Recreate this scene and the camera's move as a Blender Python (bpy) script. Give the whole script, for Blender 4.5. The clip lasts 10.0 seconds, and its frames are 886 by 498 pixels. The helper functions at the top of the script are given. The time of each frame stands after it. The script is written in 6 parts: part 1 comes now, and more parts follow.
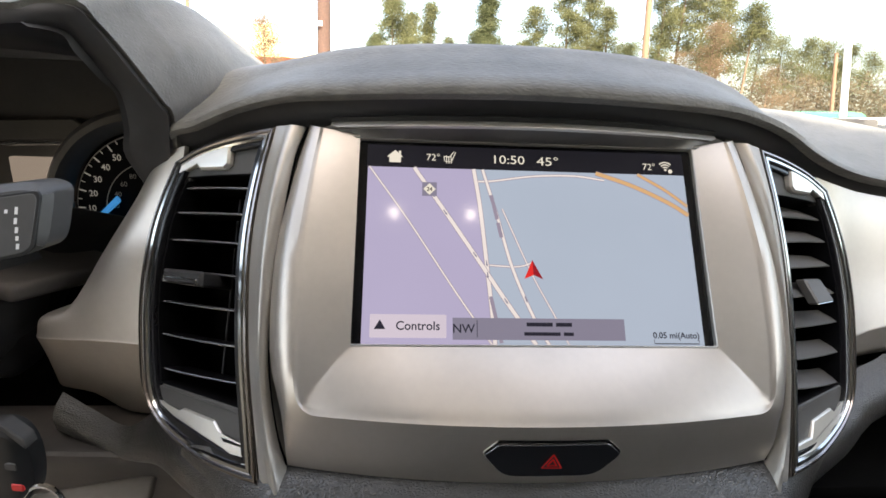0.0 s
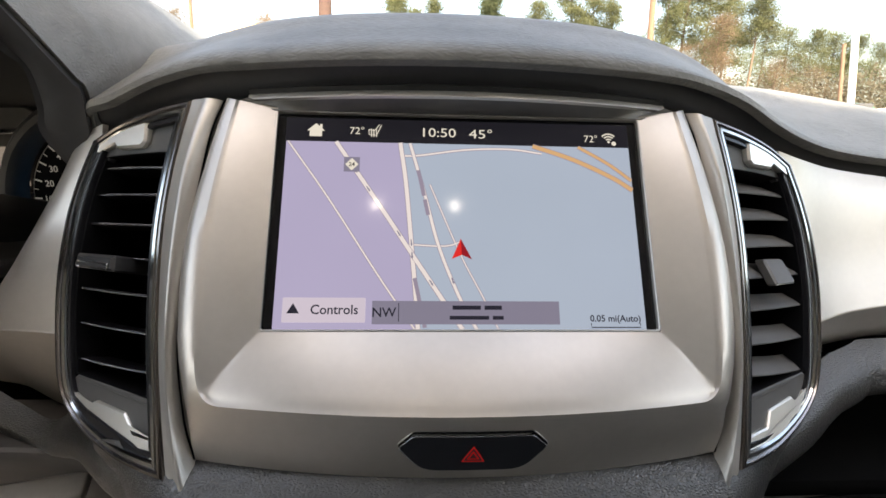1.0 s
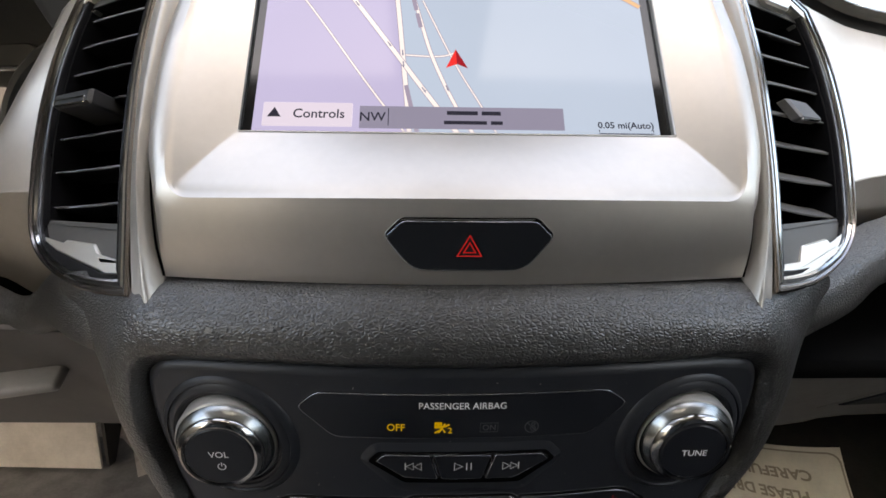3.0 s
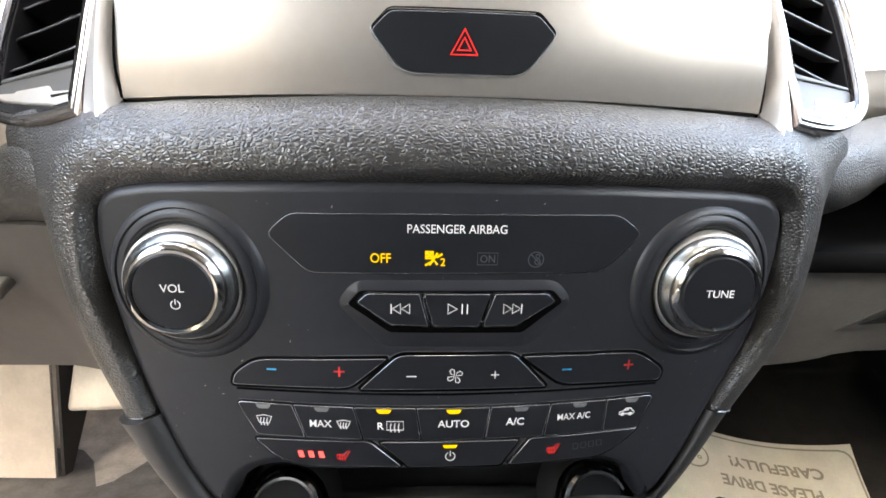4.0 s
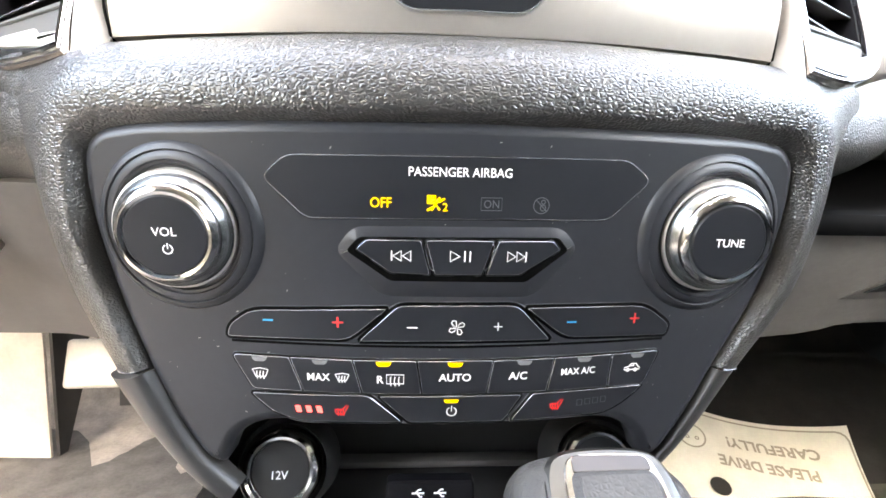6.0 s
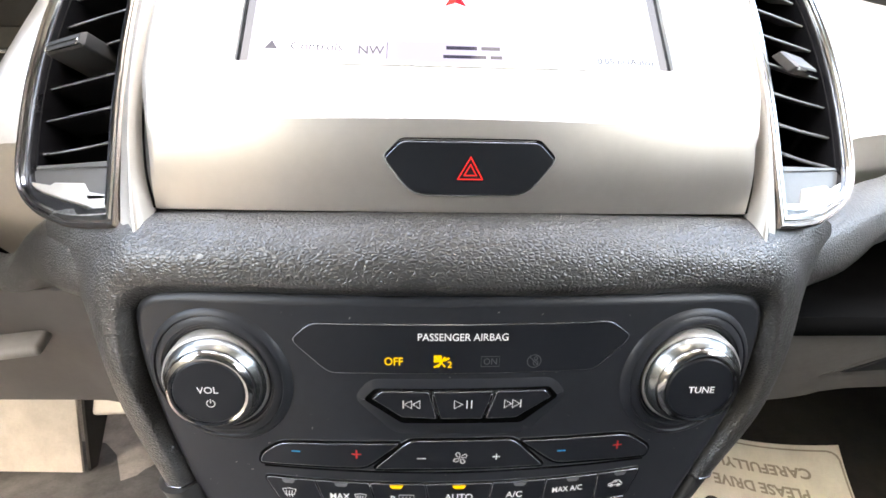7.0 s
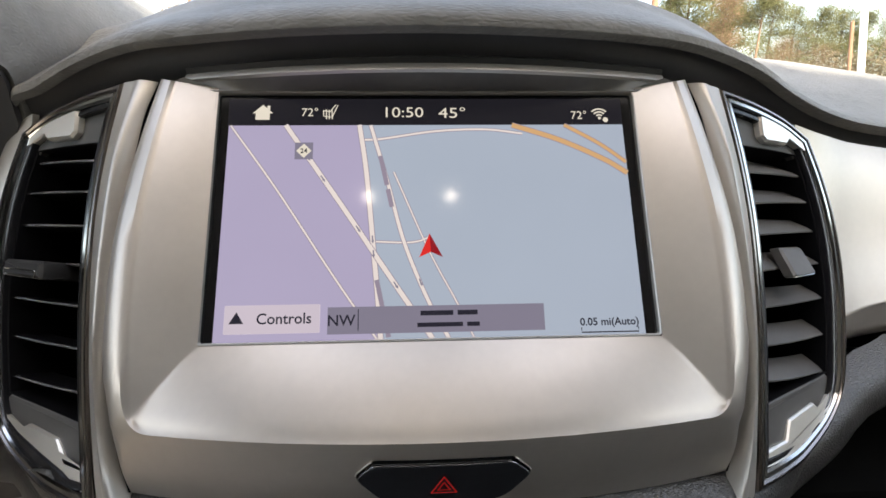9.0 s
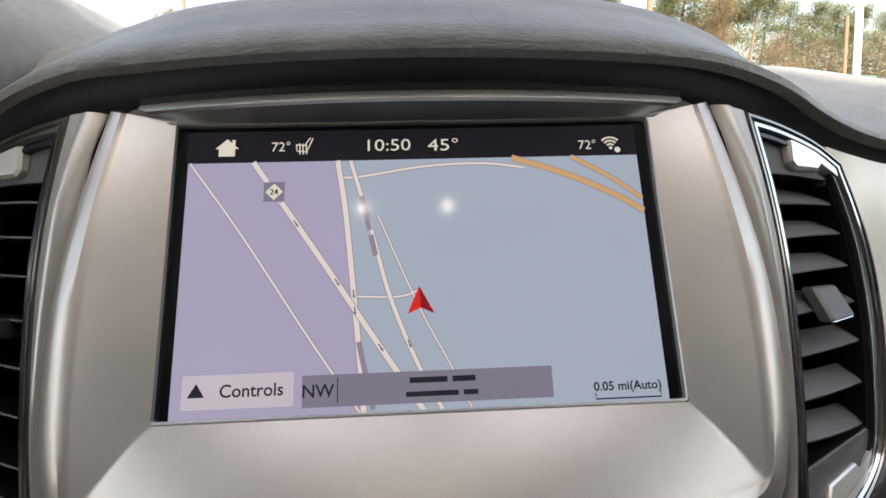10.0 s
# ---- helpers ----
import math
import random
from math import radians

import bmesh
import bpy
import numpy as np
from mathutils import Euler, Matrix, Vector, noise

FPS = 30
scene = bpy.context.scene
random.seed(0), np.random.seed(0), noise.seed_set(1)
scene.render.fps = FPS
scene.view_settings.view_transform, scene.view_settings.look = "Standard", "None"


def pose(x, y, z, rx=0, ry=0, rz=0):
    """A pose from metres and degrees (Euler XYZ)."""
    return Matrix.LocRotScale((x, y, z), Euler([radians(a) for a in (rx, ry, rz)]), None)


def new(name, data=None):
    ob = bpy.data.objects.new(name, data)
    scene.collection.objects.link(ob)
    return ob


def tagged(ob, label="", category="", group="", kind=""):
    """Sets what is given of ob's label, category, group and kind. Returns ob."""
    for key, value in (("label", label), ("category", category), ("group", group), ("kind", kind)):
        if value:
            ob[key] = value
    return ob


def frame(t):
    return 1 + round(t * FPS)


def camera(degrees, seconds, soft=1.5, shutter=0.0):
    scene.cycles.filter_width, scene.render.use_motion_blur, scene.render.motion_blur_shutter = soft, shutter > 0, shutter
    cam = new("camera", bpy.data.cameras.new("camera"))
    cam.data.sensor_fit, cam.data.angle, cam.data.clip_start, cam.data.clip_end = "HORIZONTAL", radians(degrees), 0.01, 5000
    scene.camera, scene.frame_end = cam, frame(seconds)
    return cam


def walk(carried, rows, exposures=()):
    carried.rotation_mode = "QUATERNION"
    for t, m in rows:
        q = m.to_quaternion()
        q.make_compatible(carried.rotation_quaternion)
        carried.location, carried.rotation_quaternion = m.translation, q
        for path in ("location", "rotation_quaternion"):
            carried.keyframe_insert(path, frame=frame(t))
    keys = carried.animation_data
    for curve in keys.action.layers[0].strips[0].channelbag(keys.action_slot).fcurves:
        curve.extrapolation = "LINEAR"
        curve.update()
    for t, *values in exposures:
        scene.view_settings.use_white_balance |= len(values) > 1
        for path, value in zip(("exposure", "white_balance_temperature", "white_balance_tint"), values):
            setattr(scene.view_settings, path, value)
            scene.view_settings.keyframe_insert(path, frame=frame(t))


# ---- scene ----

# ---- camera and its walk ----
cam = camera(84.05, 10.0, soft=1.6)
ROWS = [
    (0, -0.0639, -0.2364, 1.263, 75.13, -2.097, -3.553),
    (0.5, -0.0295, -0.2251, 1.2525, 74.818, -1.782, -3.541),
    (1, -0.0232, -0.2246, 1.2514, 74.772, -1.429, -3.078),
    (1.5, -0.0218, -0.2253, 1.2505, 74.762, -1.066, -2.85),
    (2, -0.019, -0.2252, 1.2319, 74.452, -0.895, -2.814),
    (2.5, -0.0151, -0.2273, 1.1928, 76.619, -0.747, -1.852),
    (2.7, -0.0146, -0.23, 1.1768, 77.391, -0.603, -1.772),
    (3.8, -0.0137, -0.223, 1.0776, 83.96, -0.749, -3.077),
    (4, -0.0143, -0.2205, 1.0633, 84.73, -0.751, -3.332),
    (4.5, -0.0148, -0.215, 1.044, 85.474, -0.875, -3.473),
    (5, -0.0154, -0.2145, 1.042, 84.711, -1.096, -3.632),
    (5.2, -0.0156, -0.2147, 1.0414, 84.491, -1.153, -3.71),
    (6.3, -0.0156, -0.219, 1.0564, 83.357, -0.864, -3.498),
    (6.5, -0.0153, -0.2234, 1.0708, 82.948, -0.84, -3.142),
    (7, -0.0167, -0.2309, 1.1145, 81.392, -0.803, -2.823),
    (7.5, -0.0142, -0.2334, 1.1687, 78.249, -0.728, -2.353),
    (8, -0.0132, -0.2269, 1.2199, 75.272, -0.716, -2.554),
    (8.5, -0.011, -0.222, 1.2269, 74.899, -0.461, -2.931),
    (9, -0.0052, -0.1958, 1.2458, 73.707, 0.063, -2.767),
    (9.5, -0.0013, -0.1681, 1.2578, 73.492, 0.196, -3.698),
    (10, -0.0009, -0.1655, 1.2571, 73.725, 0.869, -3.14),
]
EXPOSURES = [(t, stops, 7700, 8) for t, stops in ((0.0, 2.5), (1.0, 2.42), (2.5, 2.5), (2.7, 2.55), (3.8, 4.3), (4.5, 5.2), (5.2, 5.42), (6.3, 5.62), (6.6, 5.38), (7.0, 4.62), (7.5, 3.45), (8.0, 2.68), (9.0, 2.38), (10.0, 2.23))]
walk(cam, [(t, pose(x, y, z, rx, ry, rz)) for t, x, y, z, rx, ry, rz in ROWS], EXPOSURES)

# ---- world, sun and large lights ----
SUN_UP, SUN_TURN = 44.0, 178.0
world = bpy.data.worlds.new("sky")
world.use_nodes = True
scene.world = world
wn = world.node_tree.nodes
wn.clear()
sky = wn.new("ShaderNodeTexSky")
sky.sky_type, sky.sun_disc = "NISHITA", False
sky.sun_elevation, sky.sun_rotation = radians(SUN_UP), radians(SUN_TURN)
sky.air_density, sky.dust_density, sky.ozone_density = 1.0, 4.0, 1.0
wb = wn.new("ShaderNodeBackground")
wb.inputs["Strength"].default_value = 0.15
wo = wn.new("ShaderNodeOutputWorld")
world.node_tree.links.new(sky.outputs[0], wb.inputs[0])
world.node_tree.links.new(wb.outputs[0], wo.inputs[0])
sun = new("sun", bpy.data.lights.new("sun", "SUN"))
sun.data.energy, sun.data.angle, sun.data.color = 4.0, radians(3.0), (1.0, 0.95, 0.88)
sun.matrix_world = pose(0, 0, 6, 90 - SUN_UP, 0, 180 - SUN_TURN)

# ---- shaping helpers ----
MID = Vector((0.0, 0.0, 1.2))      # middle of the dashboard screen


def V(x, y, z):
    """Millimetres from the middle of the screen, to the world's metres."""
    return Vector((x * 0.001, y * 0.001, z * 0.001)) + MID


def smooth_line(pts, n, closed=False):
    """A Catmull-Rom curve through the points, n steps a span."""
    pts = [Vector(p) for p in pts]
    m, out = len(pts), []
    for i in range(m if closed else m - 1):
        b, c = pts[i], pts[(i + 1) % m]
        a = pts[i - 1] if closed or i > 0 else b * 2 - c
        d = pts[(i + 2) % m] if closed or i + 2 < m else c * 2 - b
        for k in range(n):
            s = k / n
            out.append(0.5 * ((2 * b) + (c - a) * s + (2 * a - 5 * b + 4 * c - d) * s * s + (3 * b - a - 3 * c + d) * s ** 3))
    if not closed:
        out.append(pts[-1])
    return out


def rounded(pts, radius, seg=4):
    """A 2D polygon with its corners rounded; radius one number or one a corner."""
    out, m = [], len(pts)
    for i in range(m):
        r = radius[i] if isinstance(radius, (list, tuple)) else radius
        p, a, b = Vector(pts[i]), Vector(pts[i - 1]), Vector(pts[(i + 1) % m])
        la, lb = (a - p).length, (b - p).length
        r1, r2 = min(r, la * 0.48), min(r, lb * 0.48)
        if r < 1e-6:
            out.append(p)
            continue
        s, e = p + (a - p) / la * r1, p + (b - p) / lb * r2
        for k in range(seg + 1):
            w = k / seg
            out.append(s * (1 - w) ** 2 + p * 2 * w * (1 - w) + e * w * w)
    return out


def inset(pts, d):
    """The 2D polygon (counterclockwise) moved inwards by d."""
    out, m = [], len(pts)
    for i in range(m):
        p, a, b = pts[i], pts[i - 1], pts[(i + 1) % m]
        e1, e2 = (p - a), (b - p)
        n1 = Vector((-e1.y, e1.x)).normalized() if e1.length > 1e-9 else Vector((0, 0))
        n2 = Vector((-e2.y, e2.x)).normalized() if e2.length > 1e-9 else n1
        n = n1 + n2
        n = n / max(0.35, n.dot(n) / 2) if n.length > 1e-6 else n1
        out.append(p + n * d)
    return out


def ccw(pts):
    pts = [Vector((p[0], p[1])) for p in pts]
    area = sum(pts[i - 1].x * pts[i].y - pts[i].x * pts[i - 1].y for i in range(len(pts)))
    return pts if area > 0 else pts[::-1]


def base(name, at, label="", category="", group="", kind=""):
    """An Empty that carries the parts of a thing."""
    ob = new(name)
    ob.empty_display_size = 0.02
    ob.location = at
    return tagged(ob, label, category, group, kind)


def finish(name, me, mat, parent=None, label="", sharp=35):
    me.materials.append(mat)
    me.polygons.foreach_set("use_smooth", [True] * len(me.polygons))
    me.set_sharp_from_angle(angle=radians(sharp))
    ob = new(name, me)
    if parent is not None:
        ob.parent = parent
        ob.matrix_parent_inverse = Matrix.Translation(-parent.location) if parent.data is None else Matrix()
    return tagged(ob, label)


def part(name, bm, mat, parent=None, label="", sharp=35):
    me = bpy.data.meshes.new(name)
    bmesh.ops.recalc_face_normals(bm, faces=bm.faces)
    bm.to_mesh(me)
    bm.free()
    return finish(name, me, mat, parent, label, sharp)


def grid_bm(rows, closed=False, thick=0.0):
    """A sheet through rows of equal length."""
    bm = bmesh.new()
    vs = [[bm.verts.new(p) for p in r] for r in rows]
    for i in range(len(vs) - 1):
        w = len(vs[i])
        for j in range(w if closed else w - 1):
            a, b, c, d = vs[i][j], vs[i][(j + 1) % w], vs[i + 1][(j + 1) % w], vs[i + 1][j]
            if len({a, b, c, d}) == 4:
                bm.faces.new((a, b, c, d))
    bmesh.ops.recalc_face_normals(bm, faces=bm.faces)
    if thick:
        bmesh.ops.solidify(bm, geom=list(bm.faces), thickness=thick)
    return bm


def loft(name, rows, mat, parent=None, label="", along=4, across=3, thick=0.0, sharp=40):
    """A smooth sheet through coarse rows of points."""
    fine = [smooth_line(r, across) for r in rows]
    cols = list(zip(*fine))
    cols = [smooth_line(c, along) for c in cols]
    return part(name, grid_bm(list(zip(*cols)), thick=thick), mat, parent, label, sharp)


def plate_bm(outline, d0, d1, bev, place, step=0.0, hollow=0.0, wide=0.0):
    """A plate from a 2D outline, from depth d0 to d1 with a bevelled rim, bent by place(u, v, d)."""
    o = ccw(outline)
    bm = bmesh.new()
    ring = lambda pts, d: [bm.verts.new((p.x, p.y, d)) for p in pts]
    r0, r1, r2 = ring(o, d0), ring(o, d1 - bev), ring(inset(o, wide or bev), d1)
    m = len(o)
    for a, b in ((r0, r1), (r1, r2)):
        for i in range(m):
            bm.faces.new((a[i], a[(i + 1) % m], b[(i + 1) % m], b[i]))
    if hollow:
        r3 = ring(inset(o, hollow - bev), d1)
        r4 = ring(inset(o, hollow), d1 - bev)
        r5 = ring(inset(o, hollow), d0)
        for a, b in ((r2, r3), (r3, r4), (r4, r5)):
            for i in range(m):
                bm.faces.new((a[i], a[(i + 1) % m], b[(i + 1) % m], b[i]))
    else:
        bm.faces.new(r2)
    if step:
        lo, hi = min(p.x for p in o), max(p.x for p in o)
        for k in range(1, max(1, int((hi - lo) / step))):
            bmesh.ops.bisect_plane(bm, geom=bm.verts[:] + bm.edges[:] + bm.faces[:], plane_co=(lo + k * step, 0, 0), plane_no=(1, 0, 0))
    for v in bm.verts:
        v.co = place(*v.co)
    return bm


def plate(name, outline, d0, d1, bev, place, mat, parent=None, label="", step=0.0, hollow=0.0, sharp=30, wide=0.0):
    return part(name, plate_bm(outline, d0, d1, bev, place, step, hollow, wide), mat, parent, label, sharp)


def ribbon_bm(bm, pts, width, place, d, closed=False):
    """A flat stroke of that width along 2D points."""
    pts = [Vector((p[0], p[1])) for p in pts]
    m, L, R = len(pts), [], []
    for i, p in enumerate(pts):
        a = pts[i - 1] if (closed or i > 0) else p
        b = pts[(i + 1) % m] if (closed or i < m - 1) else p
        t = (b - a).normalized() if (b - a).length > 1e-9 else Vector((1, 0))
        n = Vector((-t.y, t.x)) * width / 2
        L.append(bm.verts.new(place(p.x + n.x, p.y + n.y, d)))
        R.append(bm.verts.new(place(p.x - n.x, p.y - n.y, d)))
    for i in range(m if closed else m - 1):
        j = (i + 1) % m
        bm.faces.new((L[i], R[i], R[j], L[j]))


def strokes(name, lines, width, place, d, mat, parent, label=""):
    bm = bmesh.new()
    for ln in lines:
        closed = ln[0] == ln[-1] and len(ln) > 2
        ribbon_bm(bm, ln[:-1] if closed else ln, width, place, d, closed)
    return part(name, bm, mat, parent, label)


def patches(name, polys, place, d, mat, parent, label=""):
    bm = bmesh.new()
    for poly in polys:
        bm.faces.new([bm.verts.new(place(p[0], p[1], d)) for p in ccw(poly)])
    return part(name, bm, mat, parent, label)


def rect(cx, cy, w, h):
    return [(cx - w / 2, cy - h / 2), (cx + w / 2, cy - h / 2), (cx + w / 2, cy + h / 2), (cx - w / 2, cy + h / 2)]


def ring_pts(cx, cy, r, n=20, a0=0.0, a1=360.0):
    full = abs(a1 - a0) >= 360
    k = n if full else n - 1
    pts = [(cx + r * math.cos(radians(a0 + (a1 - a0) * i / k)), cy + r * math.sin(radians(a0 + (a1 - a0) * i / k))) for i in range(n)]
    return pts + [pts[0]] if full else pts


def lettering(name, body, cx, cy, size, place, d, mat, parent, label="", turn=0.0, stretch=1.0, bold=0.0):
    """Text in the built-in font, its capitals about size high, centred on (cx, cy)."""
    cu = bpy.data.curves.new(name, "FONT")
    cu.body, cu.size, cu.align_x, cu.align_y = body, 1.0, "CENTER", "CENTER"
    cu.offset = bold
    cu.resolution_u = 3
    tmp = bpy.data.objects.new(name, cu)
    scene.collection.objects.link(tmp)
    dg = bpy.context.evaluated_depsgraph_get()
    me = bpy.data.meshes.new_from_object(tmp.evaluated_get(dg))
    bpy.data.objects.remove(tmp)
    bpy.data.curves.remove(cu)
    xs = [v.co.x for v in me.vertices]
    ys = [v.co.y for v in me.vertices]
    mx, my = (min(xs) + max(xs)) / 2, (min(ys) + max(ys)) / 2
    k = size / 0.73
    c, s = math.cos(radians(turn)), math.sin(radians(turn))
    for v in me.vertices:
        x, y = (v.co.x - mx) * k * stretch, (v.co.y - my) * k
        v.co = place(cx + x * c - y * s, cy + x * s + y * c, d)
    me.materials.clear()
    return finish(name, me, mat, parent, label)


def lathe_bm(profile, centre, axis, seg=40, up=None, wave=None):
    """A turned body: profile of (radius, height along the axis), millimetres."""
    axis = Vector(axis).normalized()
    side = axis.orthogonal().normalized() if up is None else Vector(up).cross(axis).normalized()
    other = axis.cross(side)
    bm = bmesh.new()
    rows = []
    for n_, (r, h) in enumerate(profile):
        w_ = wave[n_] if wave else 0.0
        if r < 1e-6:
            rows.append([bm.verts.new(centre + axis * h * 0.001)])
        else:
            rows.append([bm.verts.new(centre + axis * (h + w_ * math.cos(6 * math.pi * k / seg + 0.6)) * 0.001 + (side * math.cos(2 * math.pi * k / seg) + other * math.sin(2 * math.pi * k / seg)) * r * 0.001) for k in range(seg)])
    for a, b in zip(rows, rows[1:]):
        for k in range(seg):
            j = (k + 1) % seg
            if len(a) == 1:
                bm.faces.new((a[0], b[k], b[j]))
            elif len(b) == 1:
                bm.faces.new((a[k], a[j], b[0]))
            else:
                bm.faces.new((a[k], a[j], b[j], b[k]))
    return bm


def tube_bm(pts, radius, seg=10, flat=1.0):
    """A round bar along 3D points; radius a number or one a point."""
    pts = [Vector(p) for p in pts]
    bm, rows, side = bmesh.new(), [], None
    for i, p in enumerate(pts):
        t = (pts[min(i + 1, len(pts) - 1)] - pts[max(i - 1, 0)]).normalized()
        side = t.orthogonal().normalized() if side is None else (side - t * side.dot(t)).normalized()
        o = t.cross(side)
        r = radius[i] if isinstance(radius, (list, tuple)) else radius
        rows.append([bm.verts.new(p + (side * math.cos(2 * math.pi * k / seg) + o * flat * math.sin(2 * math.pi * k / seg)) * r) for k in range(seg)])
    for a, b in zip(rows, rows[1:]):
        for k in range(seg):
            bm.faces.new((a[k], a[(k + 1) % seg], b[(k + 1) % seg], b[k]))
    bm.faces.new(rows[0][::-1])
    bm.faces.new(rows[-1])
    return bm


def box_bm(size, m, bev=0.0, seg=2):
    """A box of that size (metres) at the pose m with bevelled edges."""
    bm = bmesh.new()
    bmesh.ops.create_cube(bm, size=1.0)
    for v in bm.verts:
        v.co = Vector((v.co.x * size[0], v.co.y * size[1], v.co.z * size[2]))
    if bev:
        bmesh.ops.bevel(bm, geom=bm.edges[:], offset=bev, segments=seg, profile=0.5, affect="EDGES")
    bmesh.ops.transform(bm, matrix=m, verts=bm.verts)
    return bm

# ---- materials ----
def shader(name, color, rough=0.5, metal=0.0, spec=0.5, coat=0.0):
    m = bpy.data.materials.new(name)
    m.use_nodes = True
    p = m.node_tree.nodes["Principled BSDF"]
    p.inputs["Base Color"].default_value = (*color, 1)
    p.inputs["Roughness"].default_value = rough
    p.inputs["Metallic"].default_value = metal
    p.inputs["Specular IOR Level"].default_value = spec
    p.inputs["Coat Weight"].default_value = coat
    p.inputs["Coat Roughness"].default_value = 0.08
    return m, m.node_tree.nodes, m.node_tree.links, p


def vary(nodes, links, p, color, amount, scale, detail=4.0, socket="Base Color", second=None):
    """Two scales of noise between a darker and a lighter colour."""
    tc = nodes.new("ShaderNodeTexCoord")
    n1 = nodes.new("ShaderNodeTexNoise")
    n1.inputs["Scale"].default_value, n1.inputs["Detail"].default_value = scale, detail
    n2 = nodes.new("ShaderNodeTexNoise")
    n2.inputs["Scale"].default_value, n2.inputs["Detail"].default_value = scale * 9, 2.0
    mix = nodes.new("ShaderNodeMath")
    mix.operation = "MULTIPLY_ADD"
    mix.inputs[1].default_value = 0.35
    links.new(tc.outputs["Object"], n1.inputs["Vector"])
    links.new(tc.outputs["Object"], n2.inputs["Vector"])
    links.new(n2.outputs["Fac"], mix.inputs[0])
    links.new(n1.outputs["Fac"], mix.inputs[2])
    ramp = nodes.new("ShaderNodeValToRGB")
    lo = [c * (1 - amount) for c in color]
    hi = second or [min(1, c * (1 + amount)) for c in color]
    ramp.color_ramp.elements[0].position, ramp.color_ramp.elements[0].color = 0.45, (*lo, 1)
    ramp.color_ramp.elements[1].position, ramp.color_ramp.elements[1].color = 0.9, (*hi, 1)
    links.new(mix.outputs[0], ramp.inputs[0])
    links.new(ramp.outputs[0], p.inputs[socket])
    return tc, mix


def bump(nodes, links, p, height, strength, dist):
    b = nodes.new("ShaderNodeBump")
    b.inputs["Strength"].default_value, b.inputs["Distance"].default_value = strength, dist
    links.new(height, b.inputs["Height"])
    links.new(b.outputs[0], p.inputs["Normal"])
    return b


def leather(name, color, cell, depth, rough, warp=0.25, stretch=(1, 1, 1)):
    """Moulded leather grain: flat-topped pebbles with narrow creases between them."""
    m, nodes, links, p = shader(name, color, rough)
    tc, mix = vary(nodes, links, p, color, 0.25, 14.0)
    mp = nodes.new("ShaderNodeMapping")
    mp.inputs["Scale"].default_value = stretch
    wn_ = nodes.new("ShaderNodeTexNoise")
    wn_.inputs["Scale"].default_value = cell * 0.5
    add = nodes.new("ShaderNodeVectorMath")
    add.operation = "MULTIPLY_ADD"
    add.inputs[1].default_value = (warp / cell * 2,) * 3
    links.new(tc.outputs["Object"], mp.inputs["Vector"])
    links.new(mp.outputs[0], wn_.inputs["Vector"])
    links.new(wn_.outputs["Color"], add.inputs[0])
    links.new(mp.outputs[0], add.inputs[2])
    vo = nodes.new("ShaderNodeTexVoronoi")
    vo.feature = "DISTANCE_TO_EDGE"
    vo.inputs["Scale"].default_value = cell
    vo.inputs["Randomness"].default_value = 0.95
    links.new(add.outputs[0], vo.inputs["Vector"])
    ramp = nodes.new("ShaderNodeValToRGB")
    ramp.color_ramp.interpolation = "EASE"
    ramp.color_ramp.elements[0].position, ramp.color_ramp.elements[1].position = 0.0, 0.34
    ramp.color_ramp.elements[0].color, ramp.color_ramp.elements[1].color = (0, 0, 0, 1), (1, 1, 1, 1)
    links.new(vo.outputs["Distance"], ramp.inputs[0])
    fine = nodes.new("ShaderNodeTexNoise")
    fine.inputs["Scale"].default_value = cell * 1.3
    links.new(tc.outputs["Object"], fine.inputs["Vector"])
    sm = nodes.new("ShaderNodeMath")
    sm.operation = "MULTIPLY_ADD"
    sm.inputs[1].default_value = 0.55
    links.new(fine.outputs["Fac"], sm.inputs[0])
    links.new(ramp.outputs[0], sm.inputs[2])
    bump(nodes, links, p, sm.outputs[0], 0.8, depth)
    return m


def plastic(name, color, rough, grain=900.0, depth=0.00004, amount=0.12, spec=0.5, metal=0.0, coat=0.0):
    m, nodes, links, p = shader(name, color, rough, metal, spec, coat)
    tc, mix = vary(nodes, links, p, color, amount, 30.0)
    n = nodes.new("ShaderNodeTexNoise")
    n.inputs["Scale"].default_value = grain
    links.new(tc.outputs["Object"], n.inputs["Vector"])
    bump(nodes, links, p, n.outputs["Fac"], 0.5, depth)
    sc = nodes.new("ShaderNodeTexNoise")
    sc.inputs["Scale"].default_value, sc.inputs["Detail"].default_value = 24.0, 6.0
    links.new(tc.outputs["Object"], sc.inputs["Vector"])
    mr = nodes.new("ShaderNodeMapRange")
    mr.inputs["To Min"].default_value, mr.inputs["To Max"].default_value = rough * 0.88, min(1, rough * 1.14)
    links.new(sc.outputs["Fac"], mr.inputs["Value"])
    links.new(mr.outputs[0], p.inputs["Roughness"])
    return m


def glow(name, color, strength, rough=0.25, basec=(0.01, 0.01, 0.01)):
    """A surface lit from behind, under a glossy cover."""
    m, nodes, links, p = shader(name, basec, rough, 0.0, 0.5)
    p.inputs["Emission Color"].default_value = (*color, 1)
    p.inputs["Emission Strength"].default_value = strength
    return m


